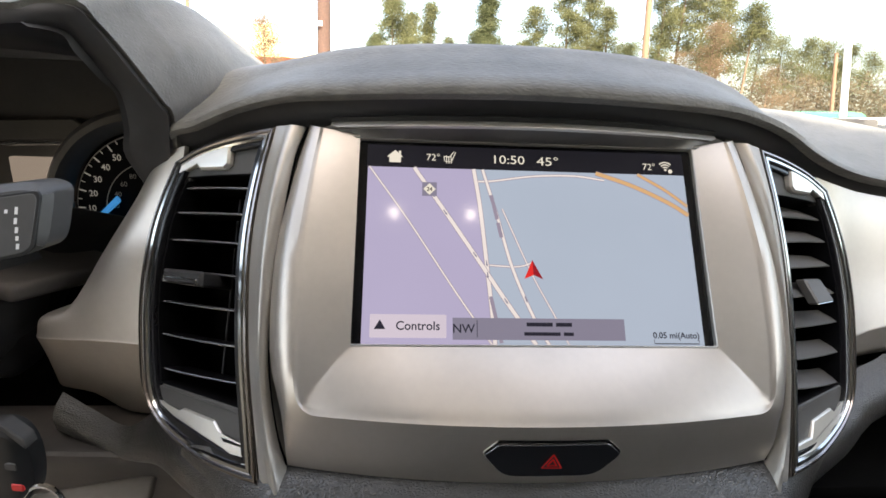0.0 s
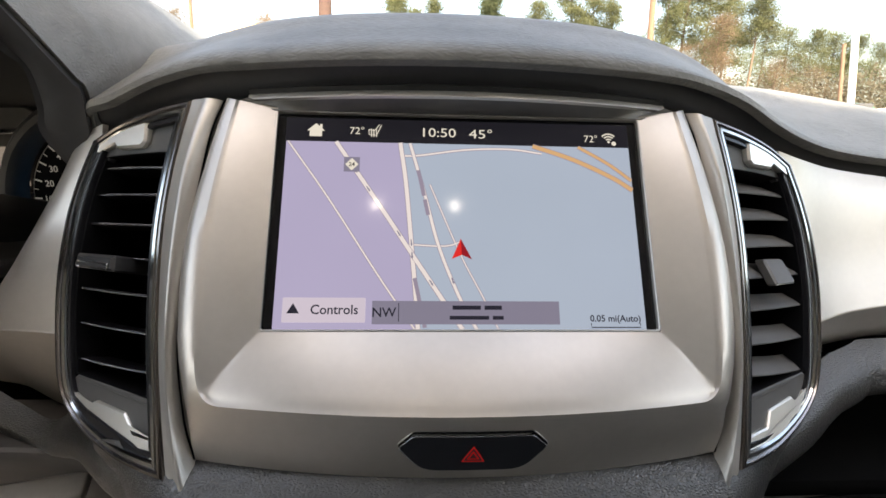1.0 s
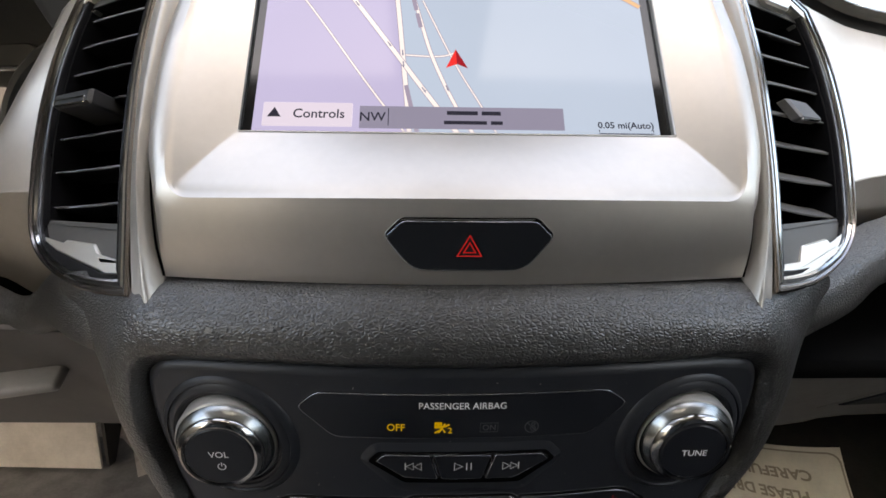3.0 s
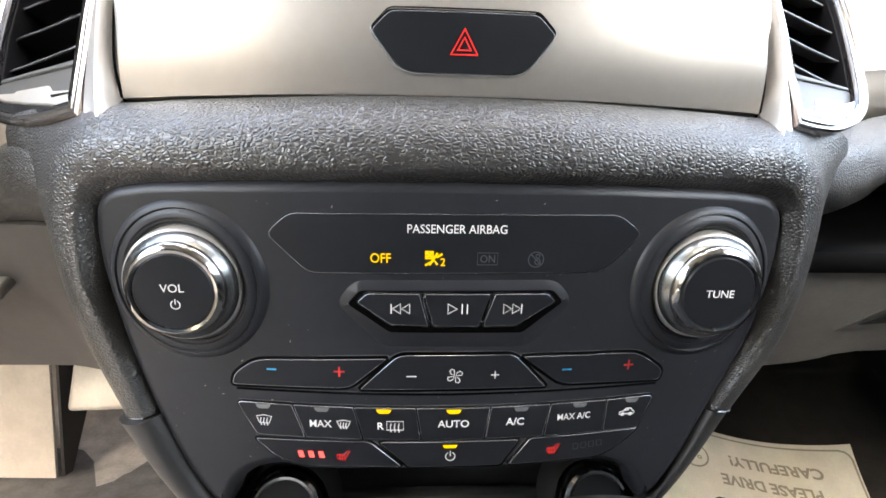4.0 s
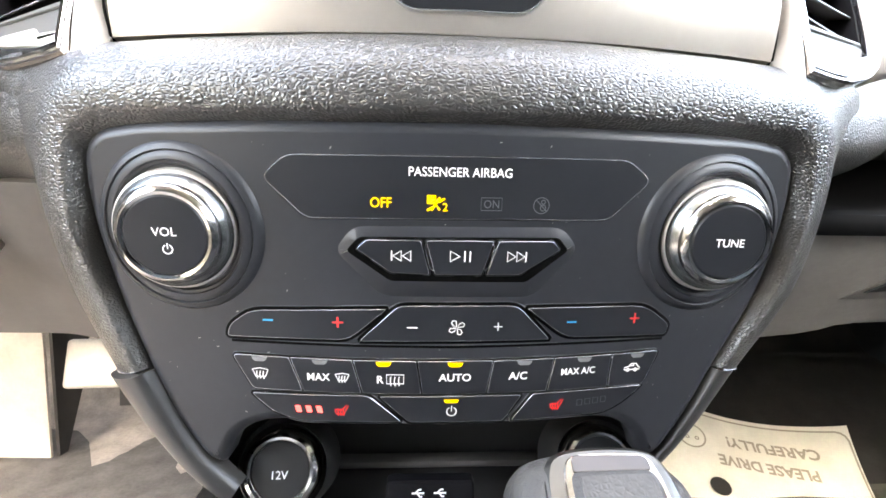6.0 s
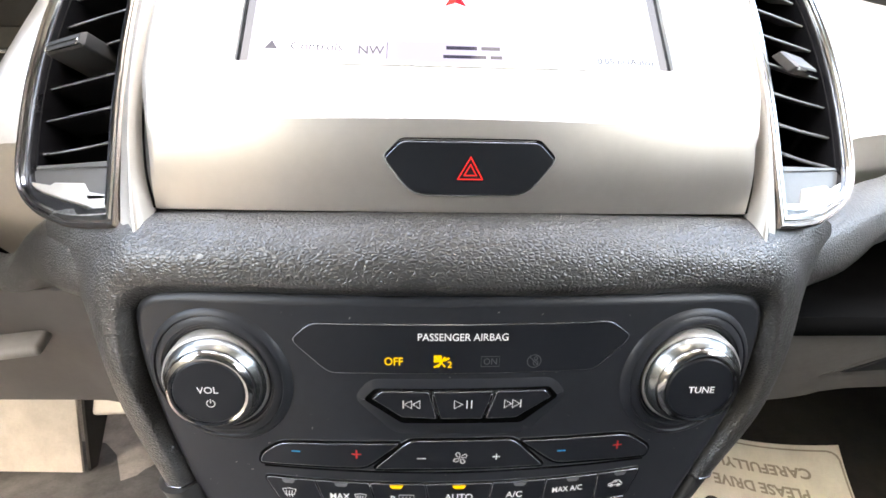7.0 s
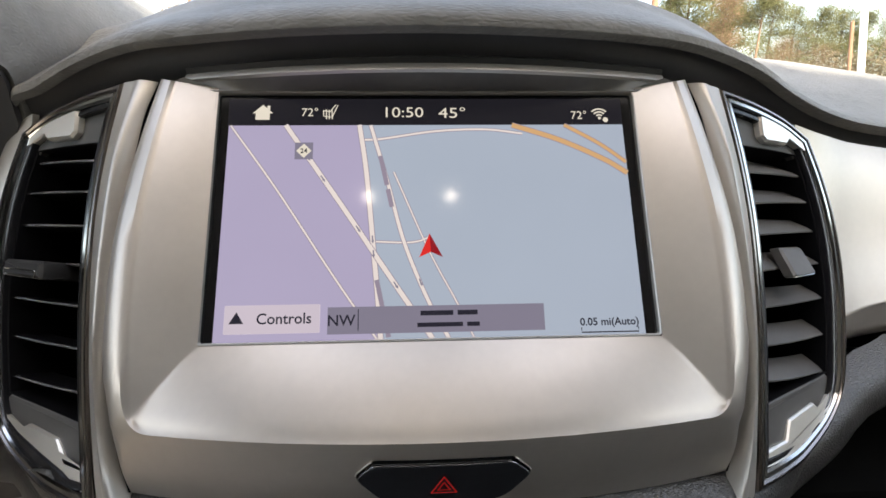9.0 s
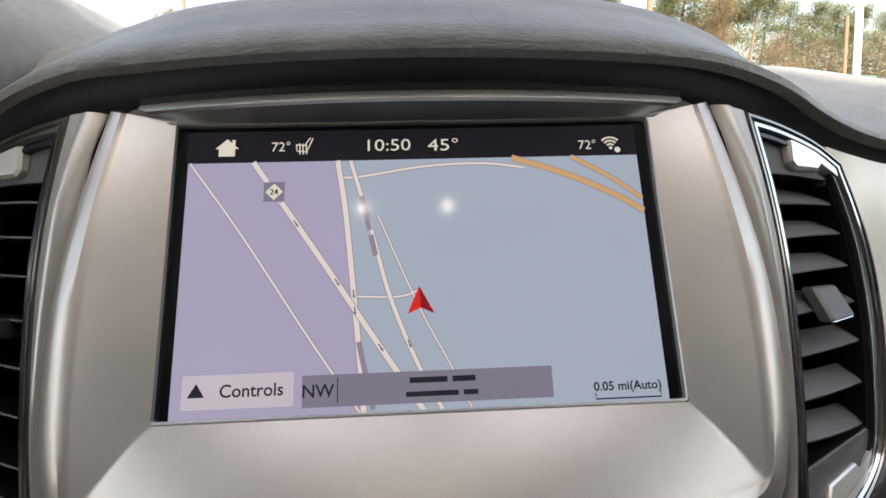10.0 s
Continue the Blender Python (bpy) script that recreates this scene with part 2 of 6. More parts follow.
SILVER = plastic("silver_paint", (0.545, 0.50, 0.452), 0.40, grain=2600.0, depth=0.00002, amount=0.05, metal=0.78)
SATIN = plastic("satin_silver", (0.46, 0.44, 0.41), 0.38, grain=2600.0, depth=0.00002, amount=0.05, metal=0.6)
CHROME = plastic("chrome", (0.76, 0.75, 0.73), 0.11, grain=300.0, depth=0.000005, amount=0.03, metal=1.0)
RIMCHROME = plastic("bronze_tinted_chrome", (0.40, 0.36, 0.34), 0.2, grain=600.0, depth=0.000005, amount=0.05, metal=1.0)
SKIRT = plastic("dark_satin_chrome", (0.30, 0.31, 0.305), 0.24, grain=600.0, depth=0.000006, amount=0.05, metal=0.95)
COLLAR = plastic("satin_chrome", (0.42, 0.41, 0.40), 0.15, grain=300.0, depth=0.000005, amount=0.03, metal=1.0)
ACCENT = plastic("bright_silver", (0.78, 0.74, 0.67), 0.36, grain=900.0, depth=0.000006, amount=0.04, metal=0.8)
LEATHER = leather("grained_leather", (0.044, 0.042, 0.040), 760.0, 0.00025, 0.275, warp=0.45, stretch=(0.66, 1, 1))
PAD = leather("fine_grained_pad", (0.150, 0.147, 0.138), 380.0, 0.00020, 0.5, warp=0.4, stretch=(0.5, 1, 1.25))
LEATHER.node_tree.nodes["Principled BSDF"].inputs["Specular IOR Level"].default_value = 0.8
PAD.node_tree.nodes["Principled BSDF"].inputs["Specular IOR Level"].default_value = 0.3
CHEEKP = plastic("smooth_cheek_plastic", (0.030, 0.0295, 0.029), 0.38, grain=1500.0, depth=0.00003)
# darker than the silver round it, standing in for shade over the screen
UNDER = plastic("shaded_underside", (0.125, 0.12, 0.115), 0.42, grain=1500.0, depth=0.00002, metal=0.3)
BRIGHT = plastic("pale_silver", (0.80, 0.77, 0.72), 0.30, grain=900.0, depth=0.000008, amount=0.04, metal=0.7)
BLACK = plastic("black_plastic", (0.014, 0.0145, 0.015), 0.36, grain=1500.0, depth=0.00002)
SOFTBLACK = plastic("matt_black_plastic", (0.022, 0.022, 0.023), 0.55, grain=1300.0, depth=0.00008)
PANEL = plastic("control_panel_black", (0.0225, 0.0237, 0.0275), 0.40, spec=0.36, grain=1800.0, depth=0.00002)
BUTTON = plastic("button_black", (0.0145, 0.0155, 0.0185), 0.36, spec=0.36, grain=1800.0, depth=0.00001)
# near-black that puts the shade of gaps and recesses into the colour
GAP = plastic("gap_shade", (0.0012, 0.0012, 0.0012), 0.8, spec=0.05)
GLOSS = plastic("gloss_black", (0.006, 0.006, 0.007), 0.08, grain=200.0, depth=0.000002)
GREYTRIM = plastic("grey_plastic", (0.27, 0.25, 0.23), 0.5, grain=1200.0, depth=0.00008)
DARKTRIM = plastic("dark_grey_plastic", (0.05, 0.049, 0.048), 0.55, grain=1200.0, depth=0.0001)
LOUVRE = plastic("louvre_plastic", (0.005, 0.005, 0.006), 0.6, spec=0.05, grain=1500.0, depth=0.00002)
# pale metal; round the black keys it stands in for rim highlights
EDGE = plastic("button_edge", (0.50, 0.50, 0.52), 0.24, grain=1500.0, depth=0.000004, metal=0.8)
RIM = plastic("fine_rim", (0.05, 0.052, 0.056), 0.25, grain=1500.0, depth=0.000004)
BACKLIT = glow("backlit_print", (0.85, 0.85, 0.86), 0.018, rough=0.5, basec=(0.75, 0.75, 0.76))
WHITE_INK = plastic("white_print", (0.75, 0.75, 0.76), 0.5)
GREY_INK = plastic("faint_print", (0.12, 0.12, 0.125), 0.4)
BLUE_INK = plastic("blue_print", (0.02, 0.32, 0.60), 0.5)
RED_INK = plastic("red_print", (0.60, 0.03, 0.03), 0.5)
LED_OFF = plastic("unlit_lamp", (0.20, 0.20, 0.20), 0.35)
AMBER = glow("amber_light", (1.0, 0.60, 0.004), 0.055)
REDLIT = glow("red_light", (1.0, 0.07, 0.07), 0.15)
HAZRED = glow("red_backlit_print", (0.75, 0.03, 0.03), 0.06, basec=(0.4, 0.02, 0.02))
CARPET = plastic("carpet", (0.46, 0.42, 0.38), 0.95, grain=500.0, depth=0.0008, amount=0.3)
PAPER = plastic("floor_paper", (0.84, 0.82, 0.75), 0.8, grain=120.0, depth=0.0001, amount=0.08)
HEADLINER = plastic("headliner", (0.24, 0.235, 0.225), 0.95, grain=700.0, depth=0.0004)
VENTPLATE = plastic("vent_plate_plastic", (0.092, 0.090, 0.087), 0.4, grain=1200.0, depth=0.00006)
# paler copy of the louvre plastic, for the light on the right vent
LOUVRE_LIT = plastic("lit_louvre_plastic", (0.085, 0.082, 0.079), 0.42, grain=1500.0, depth=0.00002)
VENTWALL = plastic("vent_wall_plastic", (0.016, 0.016, 0.018), 0.22, grain=900.0, depth=0.00001)
DIALPRINT = glow("dial_print", (0.9, 0.88, 0.85), 0.03, basec=(0.5, 0.5, 0.5))

# ---- dashboard: large forms ----
def bow(x):
    """How far the centre stack bulges towards the cabin at x."""
    return 13.0 * (x / 112.0) ** 2


dashboard = base("dashboard", V(0, 120, 0), "dark grey grained dashboard with silver trim panels", "dashboard")

# upper pad: profiles from its front lower edge over the crest to the windscreen
PAD_ROWS = [
    (-236, [(120, 2), (104, 8), (99, 18), (102, 25), (122, 44), (140, 66), (224, 80), (480, 66)]),
    (-205, [(88, 28), (72, 37), (68, 47), (74, 53), (100, 66), (128, 84), (220, 90), (480, 70)]),
    (-185, [(80, 34), (65, 44), (60, 54), (68, 60), (98, 72), (126, 87), (215, 92), (480, 70)]),
    (-160, [(70, 42), (57, 53), (51, 64), (58, 70), (92, 80), (122, 91), (210, 95), (480, 70)]),
    (-130, [(60, 49), (45, 58), (39, 71), (46, 78), (82, 87), (112, 97), (205, 98), (480, 70)]),
    (-100, [(50, 54), (34, 60), (27, 73), (34, 80), (70, 91), (104, 102), (200, 100), (480, 70)]),
    (-55, [(40, 59.5), (24, 64.5), (16, 75), (23, 82.5), (62, 95), (100, 105.5), (200, 103), (480, 70)]),
    (0, [(36, 60.5), (20, 65.5), (12, 76), (19, 83.5), (60, 96.5), (100, 107), (200, 105), (480, 70)]),
    (55, [(40, 59.5), (24, 64.5), (16, 75), (23, 82.5), (62, 95), (100, 105.5), (200, 103), (480, 70)]),
    (100, [(50, 54), (34, 60), (27, 73), (34, 79.5), (70, 91), (104, 102), (200, 101), (480, 70)]),
    (130, [(60, 49), (45, 57), (39, 69), (47, 75), (82, 86), (112, 97), (205, 97), (480, 68)]),
    (160, [(70, 42), (57, 51), (51, 61), (60, 66), (94, 78), (124, 90), (215, 93), (480, 66)]),
    (185, [(80, 32), (65, 41), (60, 50), (70, 55), (104, 68), (138, 81), (230, 89), (480, 64)]),
    (212, [(88, 24), (71, 31), (67, 40), (78, 44.5), (114, 57), (152, 73), (245, 87), (480, 62)]),
    (245, [(94, 18), (77, 24), (74, 33), (86, 37), (124, 49), (168, 66), (255, 83), (480, 60)]),
    (300, [(100, 13), (83, 19), (80, 28), (92, 31.5), (132, 43), (185, 62), (260, 80), (480, 56)]),
    (380, [(102, 10), (85, 16), (82, 25), (94, 28.5), (136, 39), (195, 57), (265, 70), (480, 48)]),
    (470, [(102, 8), (85, 14), (82, 23), (94, 26), (136, 35), (195, 50), (265, 58), (480, 36)]),
    (760, [(102, 0), (85, 6), (82, 14), (94, 17), (136, 24), (195, 34), (265, 38), (480, 20)]),
]


def firm(prof):
    """The same profile with an undercut front and a firmer edge along its top."""
    p0, p1, p2, p3, p4 = (Vector(p) for p in prof[:5])
    a, b, c = p1 + Vector((5.5, -2.0)), p2 + Vector((0.4, 1.4)), p3 + Vector((-1.6, -2.4))
    return [tuple(p) for p in (p0 + Vector((9, -1)), a, a.lerp(b, 0.85), b, c, c.lerp(p4, 0.3), p4)] + list(prof[5:])


loft("upper_pad", [[V(x, y, z) for y, z in firm(prof)[2:]] for x, prof in PAD_ROWS], PAD, dashboard, "dark grey pad with fine grain", along=3, across=4, thick=-0.003)
# near-black copy of the pad; the shade of its undercut is in the colour
PAD_SHADE = plastic("shaded_pad", (0.042, 0.042, 0.045), 0.55, grain=700.0, depth=0.0001)
loft("lower_roll", [[V(x, y + 0.6, z + 0.3) for y, z in firm(prof)[:3]] for x, prof in PAD_ROWS], PAD_SHADE, dashboard, "smooth undercut front of the pad, blackened as shade", along=3, across=4, thick=-0.003)

def creased(r, at, near=0.16):
    """The same row of points with a tighter bend at the given points."""
    out = []
    for i, p in enumerate(r):
        p = Vector(p)
        if i in at:
            out += [p.lerp(Vector(r[i - 1]), near), p, p.lerp(Vector(r[i + 1]), near)]
        else:
            out.append(p)
    return out


# hood over the driver's instruments
HOOD = [
    [(-238, 130, 8), (-229, 90, 14), (-215, 78, 27), (-205, 71, 38), (-197, 84, 50), (-190, 112, 68), (-186, 170, 80), (-186, 420, 66)],
    [(-236, 130, 30), (-231, 75, 35), (-215, 66, 48), (-201, 62, 59), (-194, 85, 68), (-186, 120, 82), (-182, 180, 88), (-182, 420, 72)],
    [(-232, 130, 46), (-227, 70, 50), (-214, 61, 59), (-203, 58, 65), (-197, 80, 80), (-190, 115, 90), (-186, 180, 94), (-186, 420, 76)],
    [(-229, 130, 65), (-224, 62, 69), (-215, 52, 74), (-208, 50, 77.5), (-202, 75, 93), (-196, 110, 100), (-193, 180, 102), (-193, 420, 80)],
    [(-232, 130, 76), (-227.5, 54, 79), (-221, 44, 87), (-216, 42, 93), (-210, 72, 104), (-204, 110, 110), (-202, 180, 110), (-202, 420, 84)],
    [(-236, 130, 88), (-231, 44, 91), (-226, 36, 97), (-221, 36, 102), (-216, 66, 113), (-211, 110, 119), (-210, 180, 118), (-212, 420, 88)],
    [(-240, 130, 95), (-235, 38, 98), (-229, 30, 104), (-225, 30, 108.5), (-220, 65, 119), (-218, 110, 126), (-218, 180, 124), (-220, 420, 91)],
    [(-251, 130, 96), (-246, 32, 98), (-243, 25, 102), (-241, 26, 107), (-238, 60, 125), (-236, 110, 131), (-236, 180, 128), (-236, 420, 93)],
    [(-264, 130, 95), (-259, 28, 96), (-256, 21, 99), (-253, 21, 104), (-252, 58, 127), (-252, 110, 133), (-252, 180, 130), (-252, 420, 93)],
    [(-310, 95, 97), (-306, 30, 98), (-304, 18, 102), (-302, 18, 108), (-300, 58, 130), (-298, 110, 137), (-298, 180, 133), (-298, 420, 95)],
    [(-400, 95, 94), (-400, 28, 96), (-400, 16, 100), (-400, 16, 108), (-400, 58, 131), (-400, 110, 139), (-400, 180, 135), (-400, 420, 95)],
    [(-520, 95, 80), (-520, 30, 82), (-521, 18, 86), (-522, 20, 96), (-526, 60, 116), (-530, 110, 122), (-530, 180, 120), (-530, 420, 85)],
    [(-590, 95, 28), (-592, 44, 30), (-596, 36, 34), (-602, 42, 42), (-610, 66, 50), (-620, 110, 55), (-620, 180, 55), (-620, 420, 60)],
    [(-760, 95, 10), (-760, 66, 12), (-760, 60, 16), (-760, 66, 22), (-760, 80, 26), (-760, 110, 32), (-760, 180, 38), (-760, 420, 40)],
]
# the lip's shade is put into its colour with the dark pad copy
loft("hood_lip", [[V(*p) for p in creased(r, (1, 3, 4))[:7]] for r in HOOD], PAD_SHADE, dashboard, "smooth inner lip of the instrument hood, blackened as shade", along=4, across=3, thick=-0.003)
loft("instrument_hood", [[V(*p) for p in creased(r, (1, 3, 4))[6:]] for r in HOOD], PAD, dashboard, "grained hood over the instruments", along=4, across=3, thick=-0.003)

# silver panels beside the vents
PASS = [
    [(190, 58, 36), (193, 56, 10), (201, 43, -30), (204, 25, -66), (203, 29, -88), (200, 40, -102)],
    [(214, 66, 30), (215, 60, 10), (217, 49, -30), (217, 34, -64), (216, 39, -84), (214, 50, -96)],
    [(245, 74, 24), (246, 67, 8), (248, 57, -28), (248, 44, -59), (247, 49, -78), (246, 60, -90)],
    [(310, 80, 18), (310, 72, 4), (311, 63, -28), (311, 50, -55), (310, 55, -73), (310, 66, -84)],
    [(450, 82, 14), (450, 74, 0), (450, 65, -30), (450, 52, -55), (450, 57, -72), (450, 68, -82)],
    [(760, 82, 4), (760, 74, -8), (760, 65, -34), (760, 52, -57), (760, 57, -72), (760, 68, -82)],
]
loft("passenger_trim", [[V(*p) for p in creased(r, (3,))] for r in PASS], SILVER, dashboard, "silver painted trim panel", along=3, across=4, thick=0.003)
DRIVER = [
    [(-196, 66, 42), (-200, 60, 10), (-204, 54, -12), (-208, 48, -36), (-213, 37, -72), (-215, 52, -106), (-220, 72, -140)],
    [(-216, 78, 36), (-226, 69, 8), (-234, 62, -14), (-242, 57, -38), (-249, 47, -74), (-251, 62, -107), (-254, 78, -142)],
    [(-222, 92, 34), (-242, 86, 0), (-254, 76, -24), (-263, 62, -52), (-274, 53, -76), (-277, 67, -104), (-281, 84, -131)],
    [(-224, 112, 32), (-254, 106, -8), (-266, 88, -36), (-275, 66, -60), (-290.5, 62, -65), (-294, 60, -77), (-299, 73, -99), (-306, 88, -126)],
    [(-222, 140, 32), (-250, 130, -8), (-260, 112, -36), (-268, 96, -60), (-284, 92, -65), (-288, 90, -77), (-293, 103, -99), (-300, 116, -126)],
]
for r in DRIVER[:3]:
    r.insert(4, tuple((a + 3 * b) / 4 for a, b in zip(r[3], r[4])))
loft("driver_trim", [[V(*p) for p in creased(r, (5,))] for r in DRIVER], SILVER, dashboard, "silver painted side trim beside the steering column", along=4, across=4, thick=0.003)

# padded leather round the top and sides of the control panel: each row runs from its inner edge over the bulge to the back
def lean_in(s, z):
    """The passenger side of the stack tapers a little more than the driver's."""
    return -7.0 * min(1.0, max(0.0, (-190 - z) / 34.0)) if s > 0 else 0.0


BAND_TOP = [
    [(0, -50, -132), (0, -57.5, -128.4), (0, -61, -124.5), (0, -60.2, -114), (0, -54, -104.5), (0, -44, -98.8), (0, -33, -98)],
    [(40, -49, -132), (40, -56, -128.5), (40, -59.4, -124.6), (40, -58.6, -114.2), (40, -52.4, -105), (40, -43, -99.2), (40, -32, -98.2)],
    [(80, -43, -133), (80, -50.5, -128.7), (80, -54, -125), (80, -54, -115), (80, -48.5, -107), (80, -39, -100.5), (80, -28, -99)],
    [(105, -39, -134), (105, -45.8, -129.6), (105, -50, -125.6), (106, -50, -116.5), (107, -44, -108), (108, -36, -102), (109, -24, -100)],
    [(119, -36, -136), (120, -42.2, -131.2), (121.5, -46.5, -127.2), (125, -46.5, -119), (129, -41, -110.5), (135, -31, -104.5), (142, -20, -101)],
    [(126.5, -34, -140), (128.5, -39.8, -136.5), (131.5, -43, -132.5), (139, -40.5, -126.5), (150, -30, -121), (163, -19, -115), (178, -9, -106)],
]
BAND_SIDE = [
    [(128.5, -32.5, -147), (131.3, -38, -145.5), (134.8, -40.5, -144), (144, -36.5, -141.5), (154, -26.5, -138), (165, -14, -136), (182, 8, -134)],
    [(129, -30.5, -166), (131.6, -35.3, -165.5), (134.8, -37.8, -165), (143, -33.5, -165), (151.5, -22.5, -165.5), (157, -6, -166), (164, 40, -168)],
    [(123, -27, -191), (125.5, -31.5, -190.8), (128.6, -33.6, -191), (137, -29.5, -192), (145.5, -19, -193), (150, -2, -195), (156, 50, -199)],
    [(113.5, -24, -220.5), (116, -28.4, -220.5), (118.8, -30.4, -221), (126, -26.8, -222), (132.5, -17.5, -223), (136, -1, -226), (142, 50, -230)],
]
CHEEK_LOW = [
    [(113.5, -23.6, -221.4), (116, -28.0, -221.4), (118.6, -29.8, -222), (125.6, -26.4, -223), (132, -17.2, -224), (135.5, -1, -227), (141.5, 50, -231)],
    [(104.5, -21, -244), (106.5, -25.4, -244), (108.4, -27, -245), (113.5, -24, -246), (118, -16.5, -248), (121, 0, -251), (127, 50, -255)],
    [(95, -19, -260), (96.8, -23.4, -260.5), (98, -24.8, -262), (102, -22, -264), (105, -15, -266), (108, 2, -269), (114, 50, -273)],
    [(84.5, -18, -272), (86, -22, -273), (87, -23, -275), (90, -20.5, -277), (92, -14, -279), (95, 3, -282), (101, 50, -286)],
]
half = {s: [[V(s * x + lean_in(s, z), y, z) for x, y, z in r] for r in BAND_TOP[1:] + BAND_SIDE] for s in (-1, 1)}
loft("leather_band", half[-1][::-1] + [[V(*p) for p in BAND_TOP[0]]] + half[1], LEATHER, dashboard, "thick padded band of grained black leather", along=5, across=4, thick=0.003)
for s in (-1, 1):
    loft("side_cheek", [[V(s * x + lean_in(s, z), y, z) for x, y, z in r] for r in CHEEK_LOW], CHEEKP, dashboard, "smooth black lower cheek of the centre stack", along=4, across=4, thick=0.003 * s)
    # thin pale seam across the cheek
    part("cheek_seam", tube_bm([V(s * x + lean_in(s, z), y, z) for x, y, z in ((118.6, -30.5, -221.3), (122.5, -29.0, -222), (126, -27.1, -222.5), (129.5, -22.8, -223))], 0.0004, 6), EDGE, dashboard)
    # the band goes on along the dashboard
    WING = [
        (146, [(-14, -101), (-24, -109), (-28, -121), (-20, -140), (36, -158)]),
        (176, [(10, -104), (-4, -109), (-10, -119), (-3, -137), (56, -152)]),
        (206, [(26, -96), (12, -103), (6, -113), (11, -132), (62, -147)]),
        (250, [(46, -84), (34, -92), (28, -102), (33, -118), (80, -130)]),
        (320, [(52, -80), (40, -87), (35, -97), (40, -113), (90, -124)]),
        (760, [(52, -79), (40, -86), (36, -96), (42, -111), (90, -121)]),
    ] if s > 0 else [
        (146, [(-8, -112), (-21, -115), (-27, -124), (-20, -140), (36, -158)]),
        (176, [(16, -110), (0, -113), (-8, -122), (-1, -139), (56, -152)]),
        (206, [(34, -112), (22, -118), (17, -127), (24, -140), (66, -152)]),
        (235, [(46, -133), (39, -138), (37, -144), (45, -151), (84, -158)]),
        (262, [(58, -131), (51, -136), (49, -142), (56, -150), (90, -157)]),
        (288, [(66, -121), (59, -126), (57, -134), (64, -144), (96, -152)]),
    ]
    loft("band_wing", [[V(s * x, y, z) for y, z in prof] for x, prof in WING], LEATHER, dashboard, "grained leather band running on behind the vent", along=4, across=4, thick=0.003 * s)

# knee panel and lower driver's side
KNEEM = plastic("knee_panel_plastic", (0.080, 0.072, 0.067), 0.6, grain=1200.0, depth=0.0001)
KNEE = [
    [(-150, 40, -152), (-150, 55, -185), (-148, 70, -225), (-148, 90, -262)],
    [(-210, 36, -150), (-215, 55, -180), (-215, 78, -215), (-215, 100, -246)],
    [(-300, 40, -148), (-300, 60, -176), (-300, 84, -210), (-300, 105, -244)],
    [(-760, 46, -144), (-760, 66, -172), (-760, 90, -210), (-760, 110, -244)],
]
# black sheet stands in for the deep shade over the knee panel
loft("knee_shade", [[V(x, y, z) for y, z in ((190, -52), (150, -62), (128, -90), (112, -122), (108, -140), (78, -148))] for x in (-760, -400, -260, -190)], GAP, dashboard, "black sheet in place of the shade above the knee panel", along=2, across=3, thick=0.003)
loft("knee_panel", [[V(*p) for p in r] for r in [[(r[0][0], 90, -145), (r[0][0], r[0][1] + 18, -147)] + r for r in KNEE]], KNEEM, dashboard, "dark grey knee panel", along=4, across=4, thick=0.004)
part("knee_ledge", box_bm((0.12, 0.018, 0.007), Matrix.Translation(V(-291, 46, -190)) @ pose(0, 0, 0, 25, -5, 8), 0.003, 3), GREYTRIM, dashboard, "grey ledge with a bright lower edge")
part("firewall", box_bm((1.56, 0.02, 0.60), Matrix.Translation(V(0, 640, -210)), 0.004), DARKTRIM, dashboard)
part("cowl", box_bm((1.56, 0.20, 0.02), Matrix.Translation(V(0, 560, 34)), 0.004), SOFTBLACK, dashboard)

# glovebox with its latch
glovebox = base("glovebox", V(420, 110, -200), "grey plastic glovebox lid with a recessed black latch", "glovebox")
LID = [
    [(150, 22, -161), (150, 26, -165), (150, 44, -188), (150, 64, -212), (150, 82, -234), (150, 92, -245), (150, 114, -252)],
    [(240, 22, -163), (240, 26, -167), (240, 43, -188), (240, 62, -210), (240, 79, -228), (240, 88, -236), (240, 112, -243)],
    [(330, 22, -163), (330, 26, -167), (330, 42, -187), (330, 60, -204), (330, 77, -219), (330, 86, -226), (330, 112, -234)],
    [(760, 22, -160), (760, 26, -164), (760, 42, -182), (760, 60, -202), (760, 77, -221), (760, 86, -229), (760, 112, -236)],
]
# black sheet holds the shade between the band and the glovebox
loft("shelf_shade", [[V(x, y, z) for y, z in ((70, -100), (96, -122), (92, -146), (60, -157), (22, -160), (17, -164), (18, -168))] for x in (146, 240, 400, 760)], GAP, dashboard, "black sheet in place of the shade above the glovebox", along=2, across=3, thick=0.003)
loft("lid", [[V(*p) for p in r] for r in LID], GREYTRIM, glovebox, "", along=4, across=4, thick=0.004)
latch_at = lambda u, v, d: V(u, 56 - d + (v + 209) * -0.86, v)
plate("latch_recess", [(240, -210), (268, -183), (400, -181), (400, -206)], -4, 0.8, 0.5, latch_at, GREYTRIM, glovebox)
plate("latch", [(250, -205), (272, -186), (400, -184), (400, -200), (274, -203)], 0, 2.6, 0.8, latch_at, SOFTBLACK, glovebox, "black latch")

# ---- centre screen surround ----
fascia = base("screen_surround", V(0, -30, -70), "satin silver surround of the dashboard screen", "dashboard trim")
SY = lambda z: 3.5 + 0.555 * z           # the screen's plane


def ridge(x):
    return V(x, -51 + bow(x), -64.5 - 1.5 * (x / 112) ** 2)


